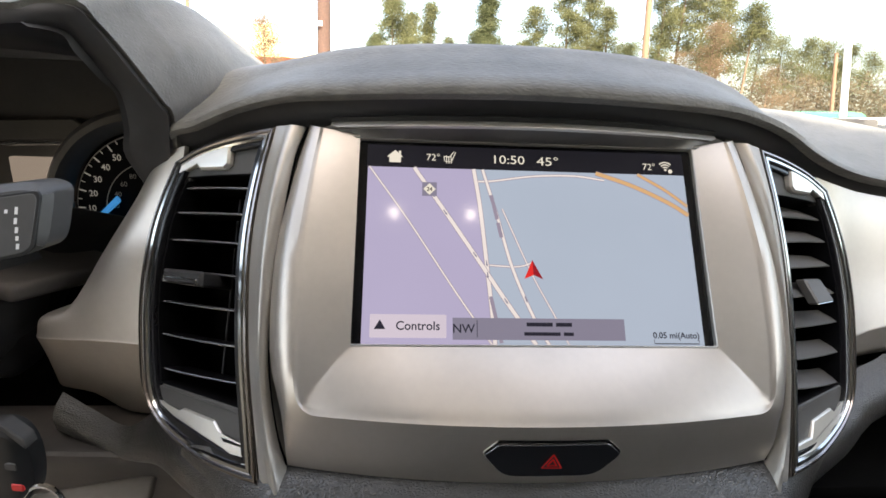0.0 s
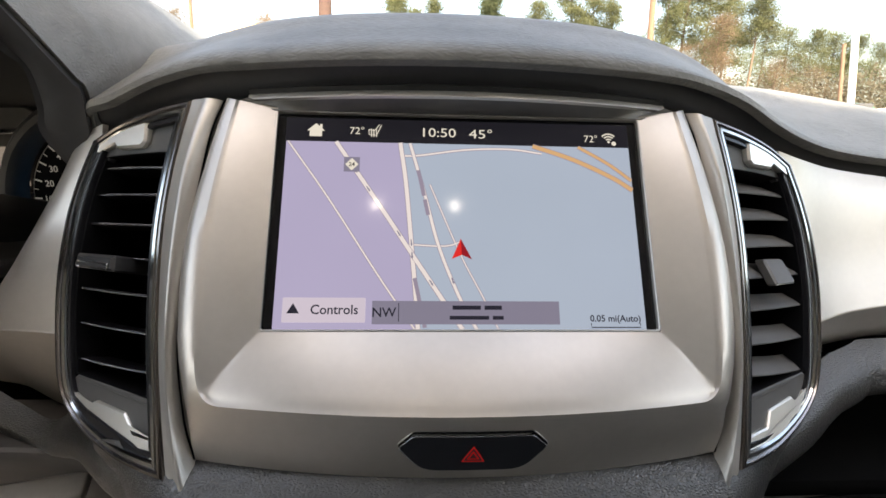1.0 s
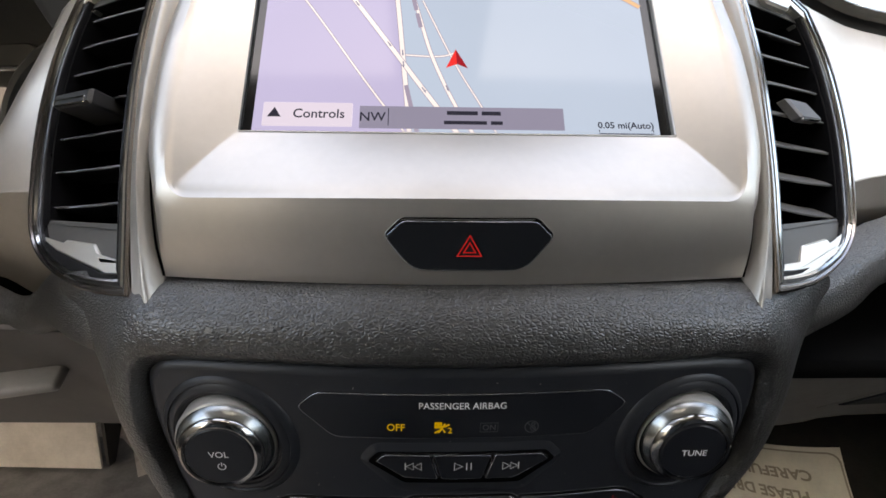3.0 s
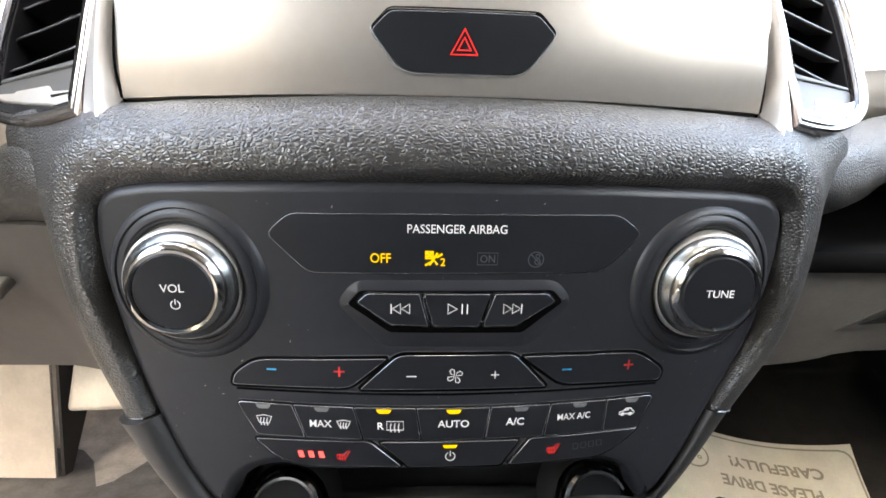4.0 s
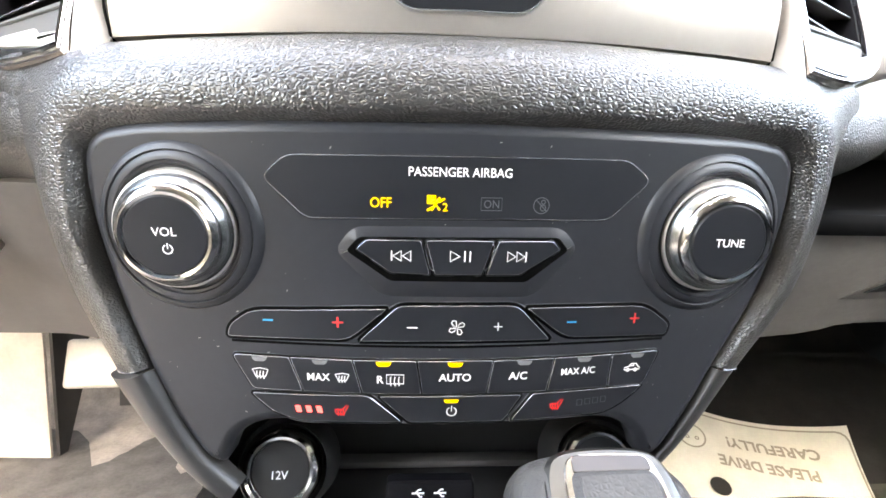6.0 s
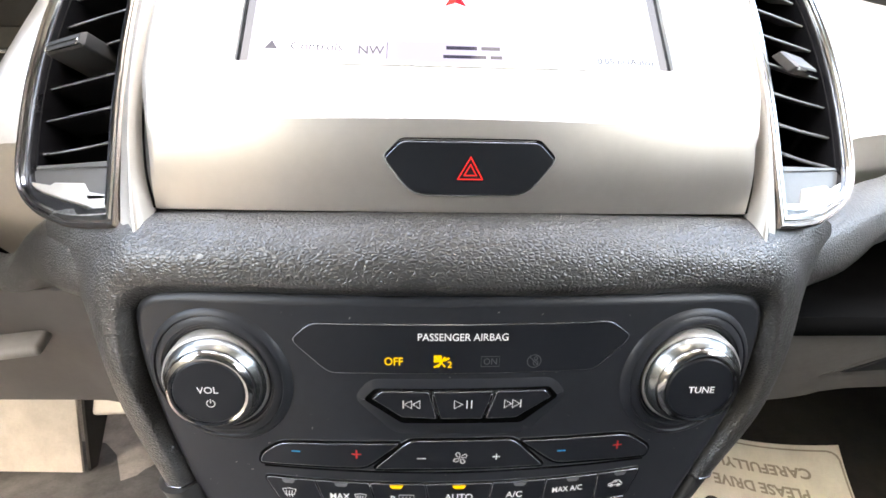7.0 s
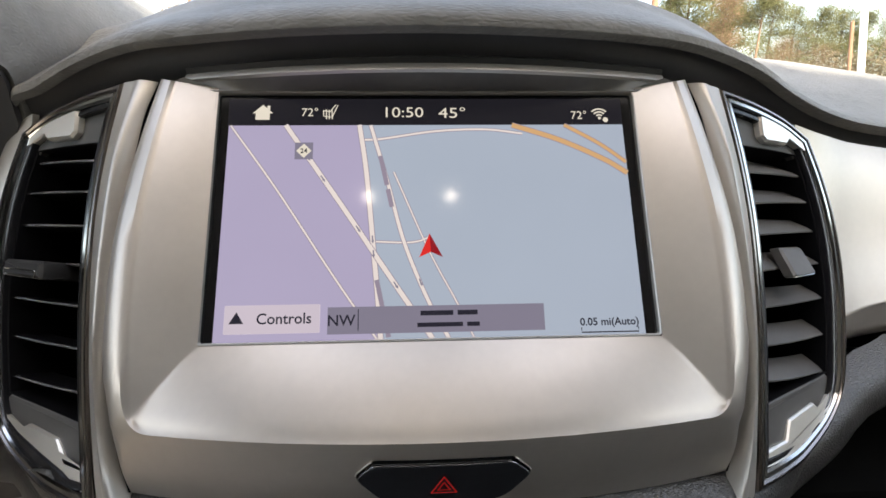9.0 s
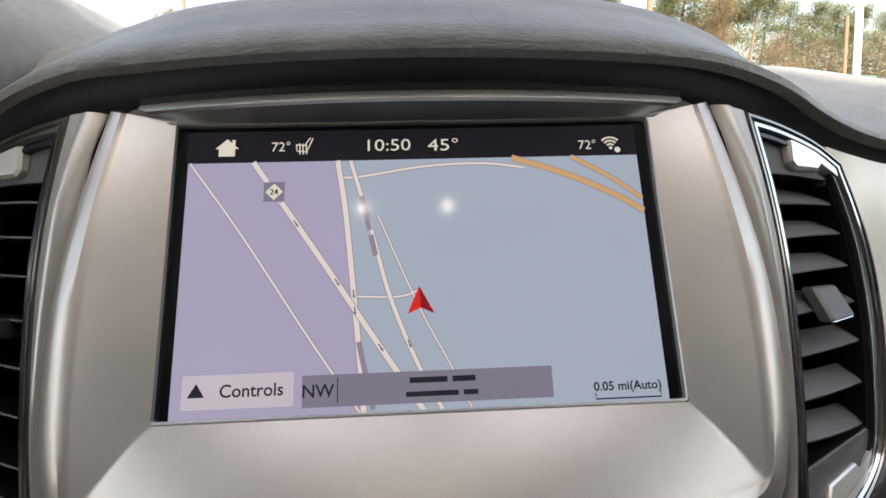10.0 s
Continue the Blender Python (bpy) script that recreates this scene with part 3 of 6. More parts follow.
def chin(x):
    return V(x, -46.5 + 15 * (x / 120) ** 2, -99.5 - 0.6 * (x / 120) ** 2)


xs = [-111.5, -109.4, -106] + [i * 111.5 / 12 for i in range(-11, 12)] + [106, 109.4, 111.5]
low_in = [V(x * 90 / 111.5, SY(-42) - 2.5, -42.3) for x in xs]
crest = [ridge(x) for x in xs]
flare = lambda p, k, dz: Vector((p.x * k, (-52.2 + bow(p.x * k * 1000)) * 0.001, p.z + dz))
STEPS = (0, 0.17, 0.34, 0.5, 0.67, 0.84, 0.95, 1.0)
rows = [[a.lerp(b, w) + Vector((0, 0, 0.0012 * math.sin(math.pi * w))) for a, b in zip(low_in, crest)] for w in STEPS]
edge = [flare(p, 1.014, -0.0014) for p in crest]
rows[-1] = [p + Vector((0, 0.0006, 0.0003)) for p in crest]
rows += [edge, [flare(p, 1.036, -0.0036) for p in edge]]
chin_line = [chin(x * 120 / 111.5) for x in xs]
start = rows[-1]
for w in (0.06, 0.2, 0.4, 0.6, 0.8, 0.95, 1.0):
    rows.append([a.lerp(b, w) + Vector((0, -0.0015 * math.sin(math.pi * w), 0)) for a, b in zip(start, chin_line)])
rows.append([p + Vector((0, 0.012, -0.002)) for p in chin_line])
SEAM = [(119.5, 41, 55.5), (124.5, 33, 40), (128.5, 20, 12), (131.5, 4, -22), (131.5, -12, -56), (126, -25, -84), (120, -31.5, -100)]
flank = {}
held = lambda line: line[:-1] + [line[-2].lerp(line[-1], 0.6), line[-2].lerp(line[-1], 0.85), line[-1]]
for s in (-1, 1):
    inner = held(smooth_line([V(s * 90.5, SY(z) - 2.5, z) for z in (53, 30, 5, -20, -41.6)], 3))
    outer = held(smooth_line([V(s * 110, 34, 56), V(s * 113.2, 16, 30), V(s * 115.8, -3.5, -2), V(s * 115, -23, -36), V(s * 112, -37.4, -64)], 3))
    rim = held(smooth_line([V(s * 116.5, 35.5, 57), V(s * 122, 17, 28), V(s * 126, -3.5, -6), V(s * 125, -24, -44), V(s * 119, -36.5, -68)], 3))
    side = held(smooth_line([V(s * 119.3, 46, 57), V(s * 126.3, 29, 28), V(s * 131, 6, -8), V(s * 131, -12, -50), V(s * 123.5, -25, -76)], 3))
    grid = [[a.lerp(b, w) for a, b in zip(inner, outer)] for w in STEPS]
    grid.append([a.lerp(b, 0.2) + Vector((0, -0.0016, 0)) for a, b in zip(outer, rim)])
    grid.append([a.lerp(b, 0.65) + Vector((0, -0.0014, 0)) for a, b in zip(outer, rim)])
    grid.append(rim)
    grid += [[a.lerp(b, w) for a, b in zip(rim, side)] for w in (0.06, 0.33, 0.66, 0.94, 1.0)]
    grid += [[p + Vector((0, y, 0)) for p in side] for y in (0.008, 0.02)]
    flank[s] = grid


def eased(line, at, reach):
    """The line with its corner at that index rounded over that reach."""
    for i in at:
        a, b = i, i
        while a > 0 and (line[a] - line[i]).length < reach:
            a -= 1
        while b < len(line) - 1 and (line[b] - line[i]).length < reach:
            b += 1
        p, c, q = line[a].copy(), line[i].copy(), line[b].copy()
        for k in range(a, b + 1):
            w = (k - a) / (b - a)
            line[k] = p * (1 - w) ** 2 + c * 2 * w * (1 - w) + q * w * w
    return line


n_l, n_m = len(flank[-1][0]), len(rows[0])
whole = [l + m_ + r[::-1] for l, m_, r in zip(flank[-1], rows, flank[1])]
REACH = (0.0, 0.0, 0.0, 0.0, 0.0, 0.0012, 0.0035, 0.0055, 0.0075, 0.0075, 0.006, 0.003)
whole = [eased(list(r), (n_l, n_l + n_m - 1), REACH[k]) if k < len(REACH) and REACH[k] else list(r) for k, r in enumerate(whole)]
part("bezel", grid_bm(whole), SILVER, fascia, "silver facets and chin round the screen", 40)
# strip and ceiling over the screen; the ceiling's shade is in its darker grey
top_front = [V(x, 17 + 18 * (x / 106) ** 2, 60.0 - 3.6 * (x / 106) ** 2) for x in (-106, -90, -60, -30, 0, 30, 60, 90, 106)]
strip = [[p + Vector((0, 0.0024, 0.0026)) for p in top_front], [p + Vector((0, 0.0004, 0.0018)) for p in top_front], [p + Vector((0, -0.0006, 0.0)) for p in top_front],
         [p + Vector((0, 0.0006, -0.0012)) for p in top_front]]
part("upper_strip", grid_bm([smooth_line(r, 4) for r in strip]), SATIN, fascia, "thin silver strip over the screen", 60)
brow_ = [[p + Vector((0, 0.0022, 0.0024)) for p in top_front], [p + Vector((0, 0.0012, 0.0048)) for p in top_front], [p + Vector((0, 0.008, 0.0062)) for p in top_front]]
part("upper_facet", grid_bm([smooth_line(r, 4) for r in brow_]), SOFTBLACK, fascia, "dark facet above the silver strip", 60)
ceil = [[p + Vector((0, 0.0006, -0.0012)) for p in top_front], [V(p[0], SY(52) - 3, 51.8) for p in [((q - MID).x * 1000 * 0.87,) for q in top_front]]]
part("upper_shade", grid_bm([smooth_line(r, 4) for r in ceil], thick=0.001), UNDER, fascia, "underside above the screen, its shade in the grey", 60)
for s in (-1, 1):
    bm = bmesh.new()
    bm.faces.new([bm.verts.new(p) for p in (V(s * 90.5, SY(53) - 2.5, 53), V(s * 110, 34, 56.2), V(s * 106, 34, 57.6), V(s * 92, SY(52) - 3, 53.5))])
    part("corner_gusset", bm, UNDER, fascia, "inner corner, greyed for shade")

# ---- touch screen ----
TILT = math.atan(0.555)
SU, SN = Vector((0, math.sin(TILT), math.cos(TILT))), Vector((0, -math.cos(TILT), math.sin(TILT)))
SO = V(0, 3.5, 0)


def on_screen(u, v, d):
    return SO + Vector((u * 0.001, 0, 0)) + SU * (v * 0.001) + SN * (d * 0.001)


def lcd(name, color, strength):
    m, nodes, links, p = shader(name, (0.006, 0.006, 0.008), 0.09, 0.0, 0.16)
    tc = nodes.new("ShaderNodeTexCoord")
    no = nodes.new("ShaderNodeTexNoise")
    no.inputs["Scale"].default_value = 18.0
    links.new(tc.outputs["Object"], no.inputs["Vector"])
    ramp = nodes.new("ShaderNodeValToRGB")
    ramp.color_ramp.elements[0].color = (*[c * 0.95 for c in color], 1)
    ramp.color_ramp.elements[1].color = (*[min(1, c * 1.05) for c in color], 1)
    links.new(no.outputs["Fac"], ramp.inputs[0])
    links.new(ramp.outputs[0], p.inputs["Emission Color"])
    p.inputs["Emission Strength"].default_value = strength
    return m


LCD = 0.178
M_LAV = lcd("lcd_lavender", (0.43, 0.41, 0.67), LCD)
M_BLUE = lcd("lcd_pale_blue", (0.40, 0.49, 0.68), LCD)
M_ROAD = lcd("lcd_white_road", (0.80, 0.76, 0.83), LCD)
M_CASE = lcd("lcd_road_edge", (0.30, 0.27, 0.40), LCD)
M_ORANGE = lcd("lcd_orange_road", (0.66, 0.42, 0.23), LCD)
M_BAR = lcd("lcd_grey_bar", (0.225, 0.22, 0.335), LCD)
M_KEY = lcd("lcd_key", (0.60, 0.56, 0.74), LCD)
M_DARK = lcd("lcd_black", (0.012, 0.012, 0.018), LCD)
M_INK = lcd("lcd_ink", (0.02, 0.02, 0.035), LCD)
M_WHITE = lcd("lcd_white", (0.80, 0.78, 0.76), LCD)
M_RED = lcd("lcd_red", (0.75, 0.03, 0.03), LCD)
M_REDD = lcd("lcd_dark_red", (0.30, 0.01, 0.02), LCD)

screen = base("touch_screen", SO, "lit touch screen showing a lavender street map", "screen")
plate("border", rounded([(-94, 59.5), (-94, -50.5), (93, -50.5), (93, 59.5)], 2), -6, -0.4, 0.3, on_screen, GLOSS, screen, "gloss black border")
lip_o = rounded([(-92, 58.6), (-92, -49.6), (91, -49.6), (91, 58.6)], 2.5)
plate("lip", lip_o, -0.4, 2.2, 0.4, on_screen, SATIN, screen, "fine grey edge", hollow=1.2)
patches("status_bar", [[(-86.5, 55.5), (85, 55.5), (85, 43), (-86.5, 43)]], on_screen, 0.0, M_DARK, screen, "black status bar")
EDGE_C = [(-30.6, 43), (-27.5, 21.7), (-24.2, -12.8), (-22.5, -31.4), (-21.2, -48.6)]
patches("map_west", [[(-86, 43), *EDGE_C, (-86, -48.6)]], on_screen, 0.0, M_LAV, screen, "lavender half of the map")
patches("map_east", [[(84.8, 43), (84.8, -48.6), *EDGE_C[::-1]]], on_screen, 0.0, M_BLUE, screen, "pale blue half of the map")


def road(name, pts, w, mat=M_ROAD, d=0.06, n=8):
    pts = [(p.x, p.y) for p in smooth_line([(a, b, 0) for a, b in pts], n)]
    bm = bmesh.new()
    ribbon_bm(bm, pts, w + 0.55, on_screen, d)
    part(name + "_edge", bm, M_CASE, screen)
    bm = bmesh.new()
    ribbon_bm(bm, pts, w, on_screen, d + 0.04)
    part(name, bm, mat, screen)


road("thin_road", [(-85.2, 43), (-64.5, 14.0), (-40.4, -22.6), (-22.6, -48.4)], 0.75)
road("ramp_road", [(-29.1, 36.1), (-20.6, 36.6), (1.8, 40.0), (23.5, 40.8), (40, 38.8)], 0.9)
road("orange_road", [(35.5, 42.8), (55.8, 35.8), (74.7, 26.7), (84.6, 20.2)], 2.2, M_ORANGE, 0.16)
road("orange_road", [(58.6, 42.8), (73.3, 34.0), (84.6, 25.2)], 1.6, M_ORANGE, 0.16)
road("side_street", [(-15.9, 21.4), (-1.8, -12.6), (9.3, -34.6), (15.6, -48.4)], 0.6)
road("link_road", [(-23.8, -8.8), (-11.8, -9.4), (-6, -8.9), (-1.7, -7.3)], 0.7, d=0.10)
road("boulevard", [(-25.8, 42.9), (-18.6, 17.1), (-11.8, -9.2), (-2.5, -33.0), (5.6, -48.4)], 1.4, d=0.26)
road("avenue", EDGE_C, 1.9, d=0.36)
road("highway", [(-61.9, 42.9), (-37.0, 6.0), (-17.0, -24.4), (-0.9, -48.4)], 1.9, d=0.46)
for (x, y), a in (((-45.5, 18.5), -56), ((-30.5, -3.5), -56), ((-15.2, -27), -57), ((-24.6, -8), -85), ((-24.2, -14), -85), ((-5.2, -26), -70), ((-52, 28), -56)):
    c, s_ = math.cos(radians(a)), math.sin(radians(a))
    patches("one_way_arrow", [[(x + px * c - py * s_, y + px * s_ + py * c) for px, py in ((-1.6, -0.28), (0.4, -0.28), (0.4, -0.6), (1.8, 0), (0.4, 0.6), (0.4, 0.28), (-1.6, 0.28))]], on_screen, 0.56, M_BAR, screen)
plate("route_badge", rect(-53.8, 31, 7.6, 7.6), 0.5, 0.6, 0.02, on_screen, M_BAR, screen)
patches("route_diamond", [[(-57, 31), (-53.8, 34.2), (-50.6, 31), (-53.8, 27.8)]], on_screen, 0.66, M_WHITE, screen)
lettering("route_number", "24", -53.8, 31, 2.2, on_screen, 0.7, M_INK, screen, bold=0.02)
# names of the roads, as plain bars along them
for cx, cy, a, l in ((-19.2, 17.3, -78, 23), (-20.4, -36.5, -78, 24)):
    c, s_ = math.cos(radians(a)), math.sin(radians(a))
    polys, x = [], -l / 2
    for w in (13.5, 8.0):
        polys.append([(cx + px * c - py * s_, cy + px * s_ + py * c) for px, py in ((x, -0.95), (x + w, -0.95), (x + w, 0.95), (x, 0.95))])
        x += w + 1.8
    patches("road_name_bar", polys, on_screen, 0.62, M_CASE, screen)
patches("position_arrow", [[(-1.3, -5.8), (-5.7, -15.7), (-0.9, -13.6)]], on_screen, 0.72, M_RED, screen, "red position arrow")
patches("position_arrow_shade", [[(-1.3, -5.8), (-0.9, -13.6), (3.9, -15.8)]], on_screen, 0.72, M_REDD, screen)
key = plate("controls_key", rounded(rect(-63.5, -39.6, 37, 11.2), 0.6), 0.1, 0.75, 0.25, on_screen, M_KEY, screen, "pale raised on-screen key")
patches("key_triangle", [[(-80.0, -41.2), (-74.4, -41.2), (-77.2, -36.6)]], on_screen, 0.85, M_INK, key)
lettering("key_word", "Controls", -58.8, -39.4, 4.4, on_screen, 0.85, M_INK, key, bold=0.012, stretch=0.98)
bar = plate("place_bar", rect(1.0, -40.7, 86, 10.6), 0.5, 0.74, 0.05, on_screen, M_BAR, screen, "translucent grey place bar")
lettering("compass_word", "NW", -36.4, -40.6, 4.4, on_screen, 0.84, M_INK, bar, bold=0.01)
strokes("bar_divider", [[(-30, -36.4), (-30, -44.8)]], 0.35, on_screen, 0.84, M_INK, bar)
patches("place_text_bar", [rect(1.0, -38.4, 13, 1.9), rect(13.2, -38.4, 8, 1.9), rect(2.2, -43.0, 18, 1.7), rect(15.4, -43.0, 5, 1.7)], on_screen, 0.84, M_INK, bar)
lettering("scale_text", "0.05 mi(Auto)", 70.2, -43.6, 3.1, on_screen, 0.6, M_INK, screen, stretch=1.0, bold=0.02)
strokes("scale_bracket", [[(58.7, -45.4), (58.7, -47.3), (81.8, -47.3), (81.8, -45.4)]], 0.5, on_screen, 0.6, M_INK, screen)
# status bar
patches("home_icon", [[(-76.4, 48.6), (-72.0, 52.6), (-67.6, 48.6)], [(-75.0, 48.6), (-69.0, 48.6), (-69.0, 45.6), (-75.0, 45.6)], [(-70.2, 50.8), (-70.2, 52.2), (-69.0, 52.2), (-69.0, 49.8)]], on_screen, 0.15, M_WHITE, screen)
lettering("left_temperature", "72°", -52.0, 49.2, 3.9, on_screen, 0.15, M_WHITE, screen)
lettering("clock_digits", "10:50", -11.2, 49.0, 5.0, on_screen, 0.15, M_WHITE, screen, stretch=1.2)
lettering("outside_temperature", "45°", 9.4, 48.8, 5.0, on_screen, 0.15, M_WHITE, screen, stretch=1.3)
lettering("right_temperature", "72°", 65.6, 47.6, 3.9, on_screen, 0.15, M_WHITE, screen)
SEAT_ICON = [[(-46.2, 49.6), (-46.0, 47.2), (-42.4, 46.8), (-40.0, 52.4)], [(-45.0, 50.4), (-44.8, 45.8)], [(-43.8, 50.2), (-43.6, 45.8)], [(-42.6, 50.4), (-42.3, 45.8)], [(-46.4, 49.8), (-43.2, 49.4), (-41.0, 52.6)]]
strokes("seat_icon", SEAT_ICON, 0.45, on_screen, 0.15, M_WHITE, screen)
WIFI = [ring_pts(74.8, 45.8, r, 9, 45, 135) for r in (1.8, 3.2, 4.6)]
strokes("wifi_icon", WIFI, 0.7, on_screen, 0.15, M_WHITE, screen)
patches("wifi_dot", [ring_pts(74.8, 46.0, 0.7, 10)[:-1], ring_pts(77.4, 45.2, 1.2, 12)[:-1]], on_screen, 0.16, M_WHITE, screen)

# ---- air vents ----
QUAD = {1: [(135.5, 40, 52), (196, 54, 27), (198.5, 6, -88.5), (130.5, -36.5, -106)],
        -1: [(-137.7, 45, 54.5), (-204, 67, 31), (-207.5, 16, -94.5), (-132.4, -35, -108)]}
RING = [(-0.02, 0.0), (0.33, -0.02), (0.68, -0.025), (0.95, 0.0), (1.08, 0.15), (1.16, 0.32), (1.18, 0.56), (1.12, 0.8), (1.02, 0.975),
        (0.82, 1.046), (0.5, 1.055), (0.25, 1.033), (0.0, 1.0), (0.05, 0.87), (0.115, 0.70), (0.15, 0.5), (0.145, 0.33), (0.085, 0.16)]
OPEN = [(0.18, 0.125), (0.86, 0.07), (0.975, 0.24), (1.035, 0.5), (1.0, 0.73), (0.92, 0.91), (0.165, 0.845), (0.22, 0.71), (0.235, 0.5), (0.215, 0.3)]


def shape(pts, corners, n=5):
    """A closed outline through points, smooth but for the named corners."""
    out, m = [], len(pts)
    for i in range(m):
        b, c = Vector(pts[i]), Vector(pts[(i + 1) % m])
        a = b * 2 - c if i in corners else Vector(pts[i - 1])
        d = c * 2 - b if (i + 1) % m in corners else Vector(pts[(i + 2) % m])
        for k in range(n):
            s = k / n
            out.append(0.5 * ((2 * b) + (c - a) * s + (2 * a - 5 * b + 4 * c - d) * s * s + (3 * b - a - 3 * c + d) * s ** 3))
    return out


for side in (1, -1):
    q = [Vector(p) for p in QUAD[side]]
    nrm = ((q[1] - q[3]).cross(q[0] - q[2])).normalized()
    nrm = nrm if nrm.y < 0 else -nrm

    def on_vent(u, v, d, q=q, nrm=nrm):
        a, b = u / 62.0, -v / 158.0
        p = (q[0] * (1 - a) + q[1] * a) * (1 - b) + (q[3] * (1 - a) + q[2] * a) * b + nrm * d
        return V(*p)

    mm_ = lambda pts: [(a * 62.0, -b * 158.0) for a, b in pts]
    vent = base("air_vent", V(side * 166, 10, -30), "upright air vent with black louvres in a silver and chrome frame", "air vent", "dashboard air vents")
    outline = [Vector((p.x * 62, -p.y * 158)) for p in shape(RING, {0, 3, 12})]
    oc = ccw(outline)
    # broad satin column between the screen surround and the vent
    seam = smooth_line([V(side * x, y, z) for x, y, z in SEAM], 4)
    edge_in = smooth_line([on_vent(a * 62, -b * 158, 1.0) for a, b in ((-0.02, 0.0), (0.085, 0.16), (0.145, 0.33), (0.15, 0.5), (0.115, 0.70), (0.05, 0.87), (0.0, 1.0))], 4)
    n_out = Vector((side * -0.25, -0.85, 0.45)).normalized()
    foot_w = lambda w: math.sin(math.pi * min(1.0, w * 0.8)) * 0.9 + 0.2 * w      # the foot runs down to a blunt corner
    rows = [[p + Vector((side * 0.001, 0.018, 0)) for p in seam], [p + Vector((side * 0.0004, 0.0006, 0)) for p in seam]]
    for w, h in ((0.05, 0.0010), (0.14, 0.0030), (0.26, 0.0056), (0.40, 0.0080), (0.50, 0.0090), (0.58, 0.0088), (0.66, 0.0066), (0.74, 0.0052), (0.90, 0.0040), (1.0, 0.0020)):
        rows.append([a.lerp(b, w) + n_out * h * min(1.0, 0.35 + 0.65 * i / 6) + Vector((side * -0.003, -0.002, -0.017)) * foot_w(w) * (i / len(seam)) ** 7 for i, (a, b) in enumerate(zip(seam, edge_in))])
    part("column", grid_bm(rows), SATIN, vent, "rounded satin silver column", 50)
    part("seam_gap", tube_bm([p + Vector((side * 0.0002, -0.0002, 0.0002)) for p in seam], 0.0006, 6), GAP, vent, "dark seam")
    # closing end of the column at its foot
    foot = [r[-1] for r in rows[1:]]
    bm = grid_bm([foot, [p + Vector((side * 0.002, 0.006, -0.006)) for p in foot], [p + Vector((side * 0.002, 0.022, -0.008)) for p in foot]])
    part("column_foot", bm, SATIN, vent)
    part("frame_rim", plate_bm(oc, -6, 2.4, 0.8, on_vent, 0, 2.6), RIMCHROME, vent, "polished bronze-tinted rim")
    part("chrome_bead", plate_bm(inset(oc, 2.5), -4, 2.1, 0.9, on_vent, 0, 3.2), CHROME, vent, "bright chrome bead")
    part("inner_wall", plate_bm(inset(oc, 5.7), -9, 0.6, 0.5, on_vent, 0, 2.6), VENTWALL, vent, "glossy dark inner edge")
    # plate with the opening for the louvres
    op = ccw([Vector((p.x * 62, -p.y * 158)) for p in shape(OPEN, {0, 1, 5, 6}, 4)])
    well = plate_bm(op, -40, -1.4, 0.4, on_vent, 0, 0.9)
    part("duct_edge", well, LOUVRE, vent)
    bm = bmesh.new()
    cx, cy = 34, -80
    # near-black sheet in place of the shade deep inside the duct
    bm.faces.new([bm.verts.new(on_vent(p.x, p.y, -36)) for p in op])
    part("duct_shade", bm, GAP, vent)
    top_pts = mm_([(0.10, 0.03), (0.42, 0.02), (0.72, 0.015), (0.92, 0.03), (0.99, 0.12), (0.81, 0.075), (0.21, 0.125)])
    plate("upper_plate", top_pts, -6, -2.2, 0.4, on_vent, DARKTRIM, vent, "dark plate above the louvres")
    low_pts = mm_([(0.2, 0.85), (0.88, 0.91), (0.985, 0.94), (0.93, 0.99), (0.72, 1.015), (0.48, 1.02), (0.24, 1.0), (0.07, 0.975), (0.14, 0.9)])
    plate("lower_plate", low_pts, -6, -1.8, 0.5, on_vent, VENTPLATE, vent, "grey plate under the louvres")
    ridge_ = mm_([(0.2, 0.845), (0.88, 0.905), (0.9, 0.918), (0.2, 0.862)])
    plate("lower_ledge", ridge_, -8, -0.8, 0.4, on_vent, VENTPLATE, vent)
    upper = [(0.40, 0.002), (0.72, -0.002), (0.94, 0.018), (0.985, 0.062), (0.74, 0.040), (0.70, 0.064), (0.46, 0.088), (0.41, 0.074)]
    lean = lambda u, v, d: on_vent(u, v, d + 0.03 * (v + 4.0))
    plate("upper_chrome", rounded(mm_(upper), 0.5, 2), -3, 1.5, 1.2, lean, BRIGHT, vent, "faceted bright silver accent", wide=1.2)
    if side < 0:
        lower = [(0.09, 0.928), (0.143, 0.936), (0.30, 0.954), (0.40, 0.920), (0.667, 0.943), (0.735, 0.972), (0.935, 0.966), (0.93, 0.975), (0.74, 0.988), (0.5, 0.985), (0.30, 0.980), (0.07, 0.985)]
        # left accent's dark reflection is put in as a separate dark strip
        foot_ = [(0.07, 0.986), (0.30, 0.981), (0.5, 0.986), (0.74, 0.989), (0.93, 0.976), (0.97, 0.97), (0.93, 1.0), (0.74, 1.022), (0.5, 1.026), (0.26, 1.012), (0.05, 0.995)]
        plate("accent_shade", mm_(foot_), -4, 0.6, 0.5, on_vent, VENTWALL, vent, "glossy dark strip for the dim reflection on the accent's lower half")
    else:
        lower = [(0.08, 0.945), (0.235, 0.958), (0.355, 0.972), (0.417, 0.932), (0.692, 0.952), (0.755, 0.992), (0.96, 0.955), (0.985, 0.965), (0.93, 0.995), (0.74, 1.018), (0.5, 1.022), (0.26, 1.006), (0.06, 0.985)]
    lean = lambda u, v, d: on_vent(u, v, d + 0.10 * (-147.0 - v))
    plate("lower_chrome", rounded(mm_(lower), 0.4, 2), -3, -0.5, 0.8, lean, ACCENT, vent, "faceted silver accent with a notched upper edge", wide=0.7, sharp=20)
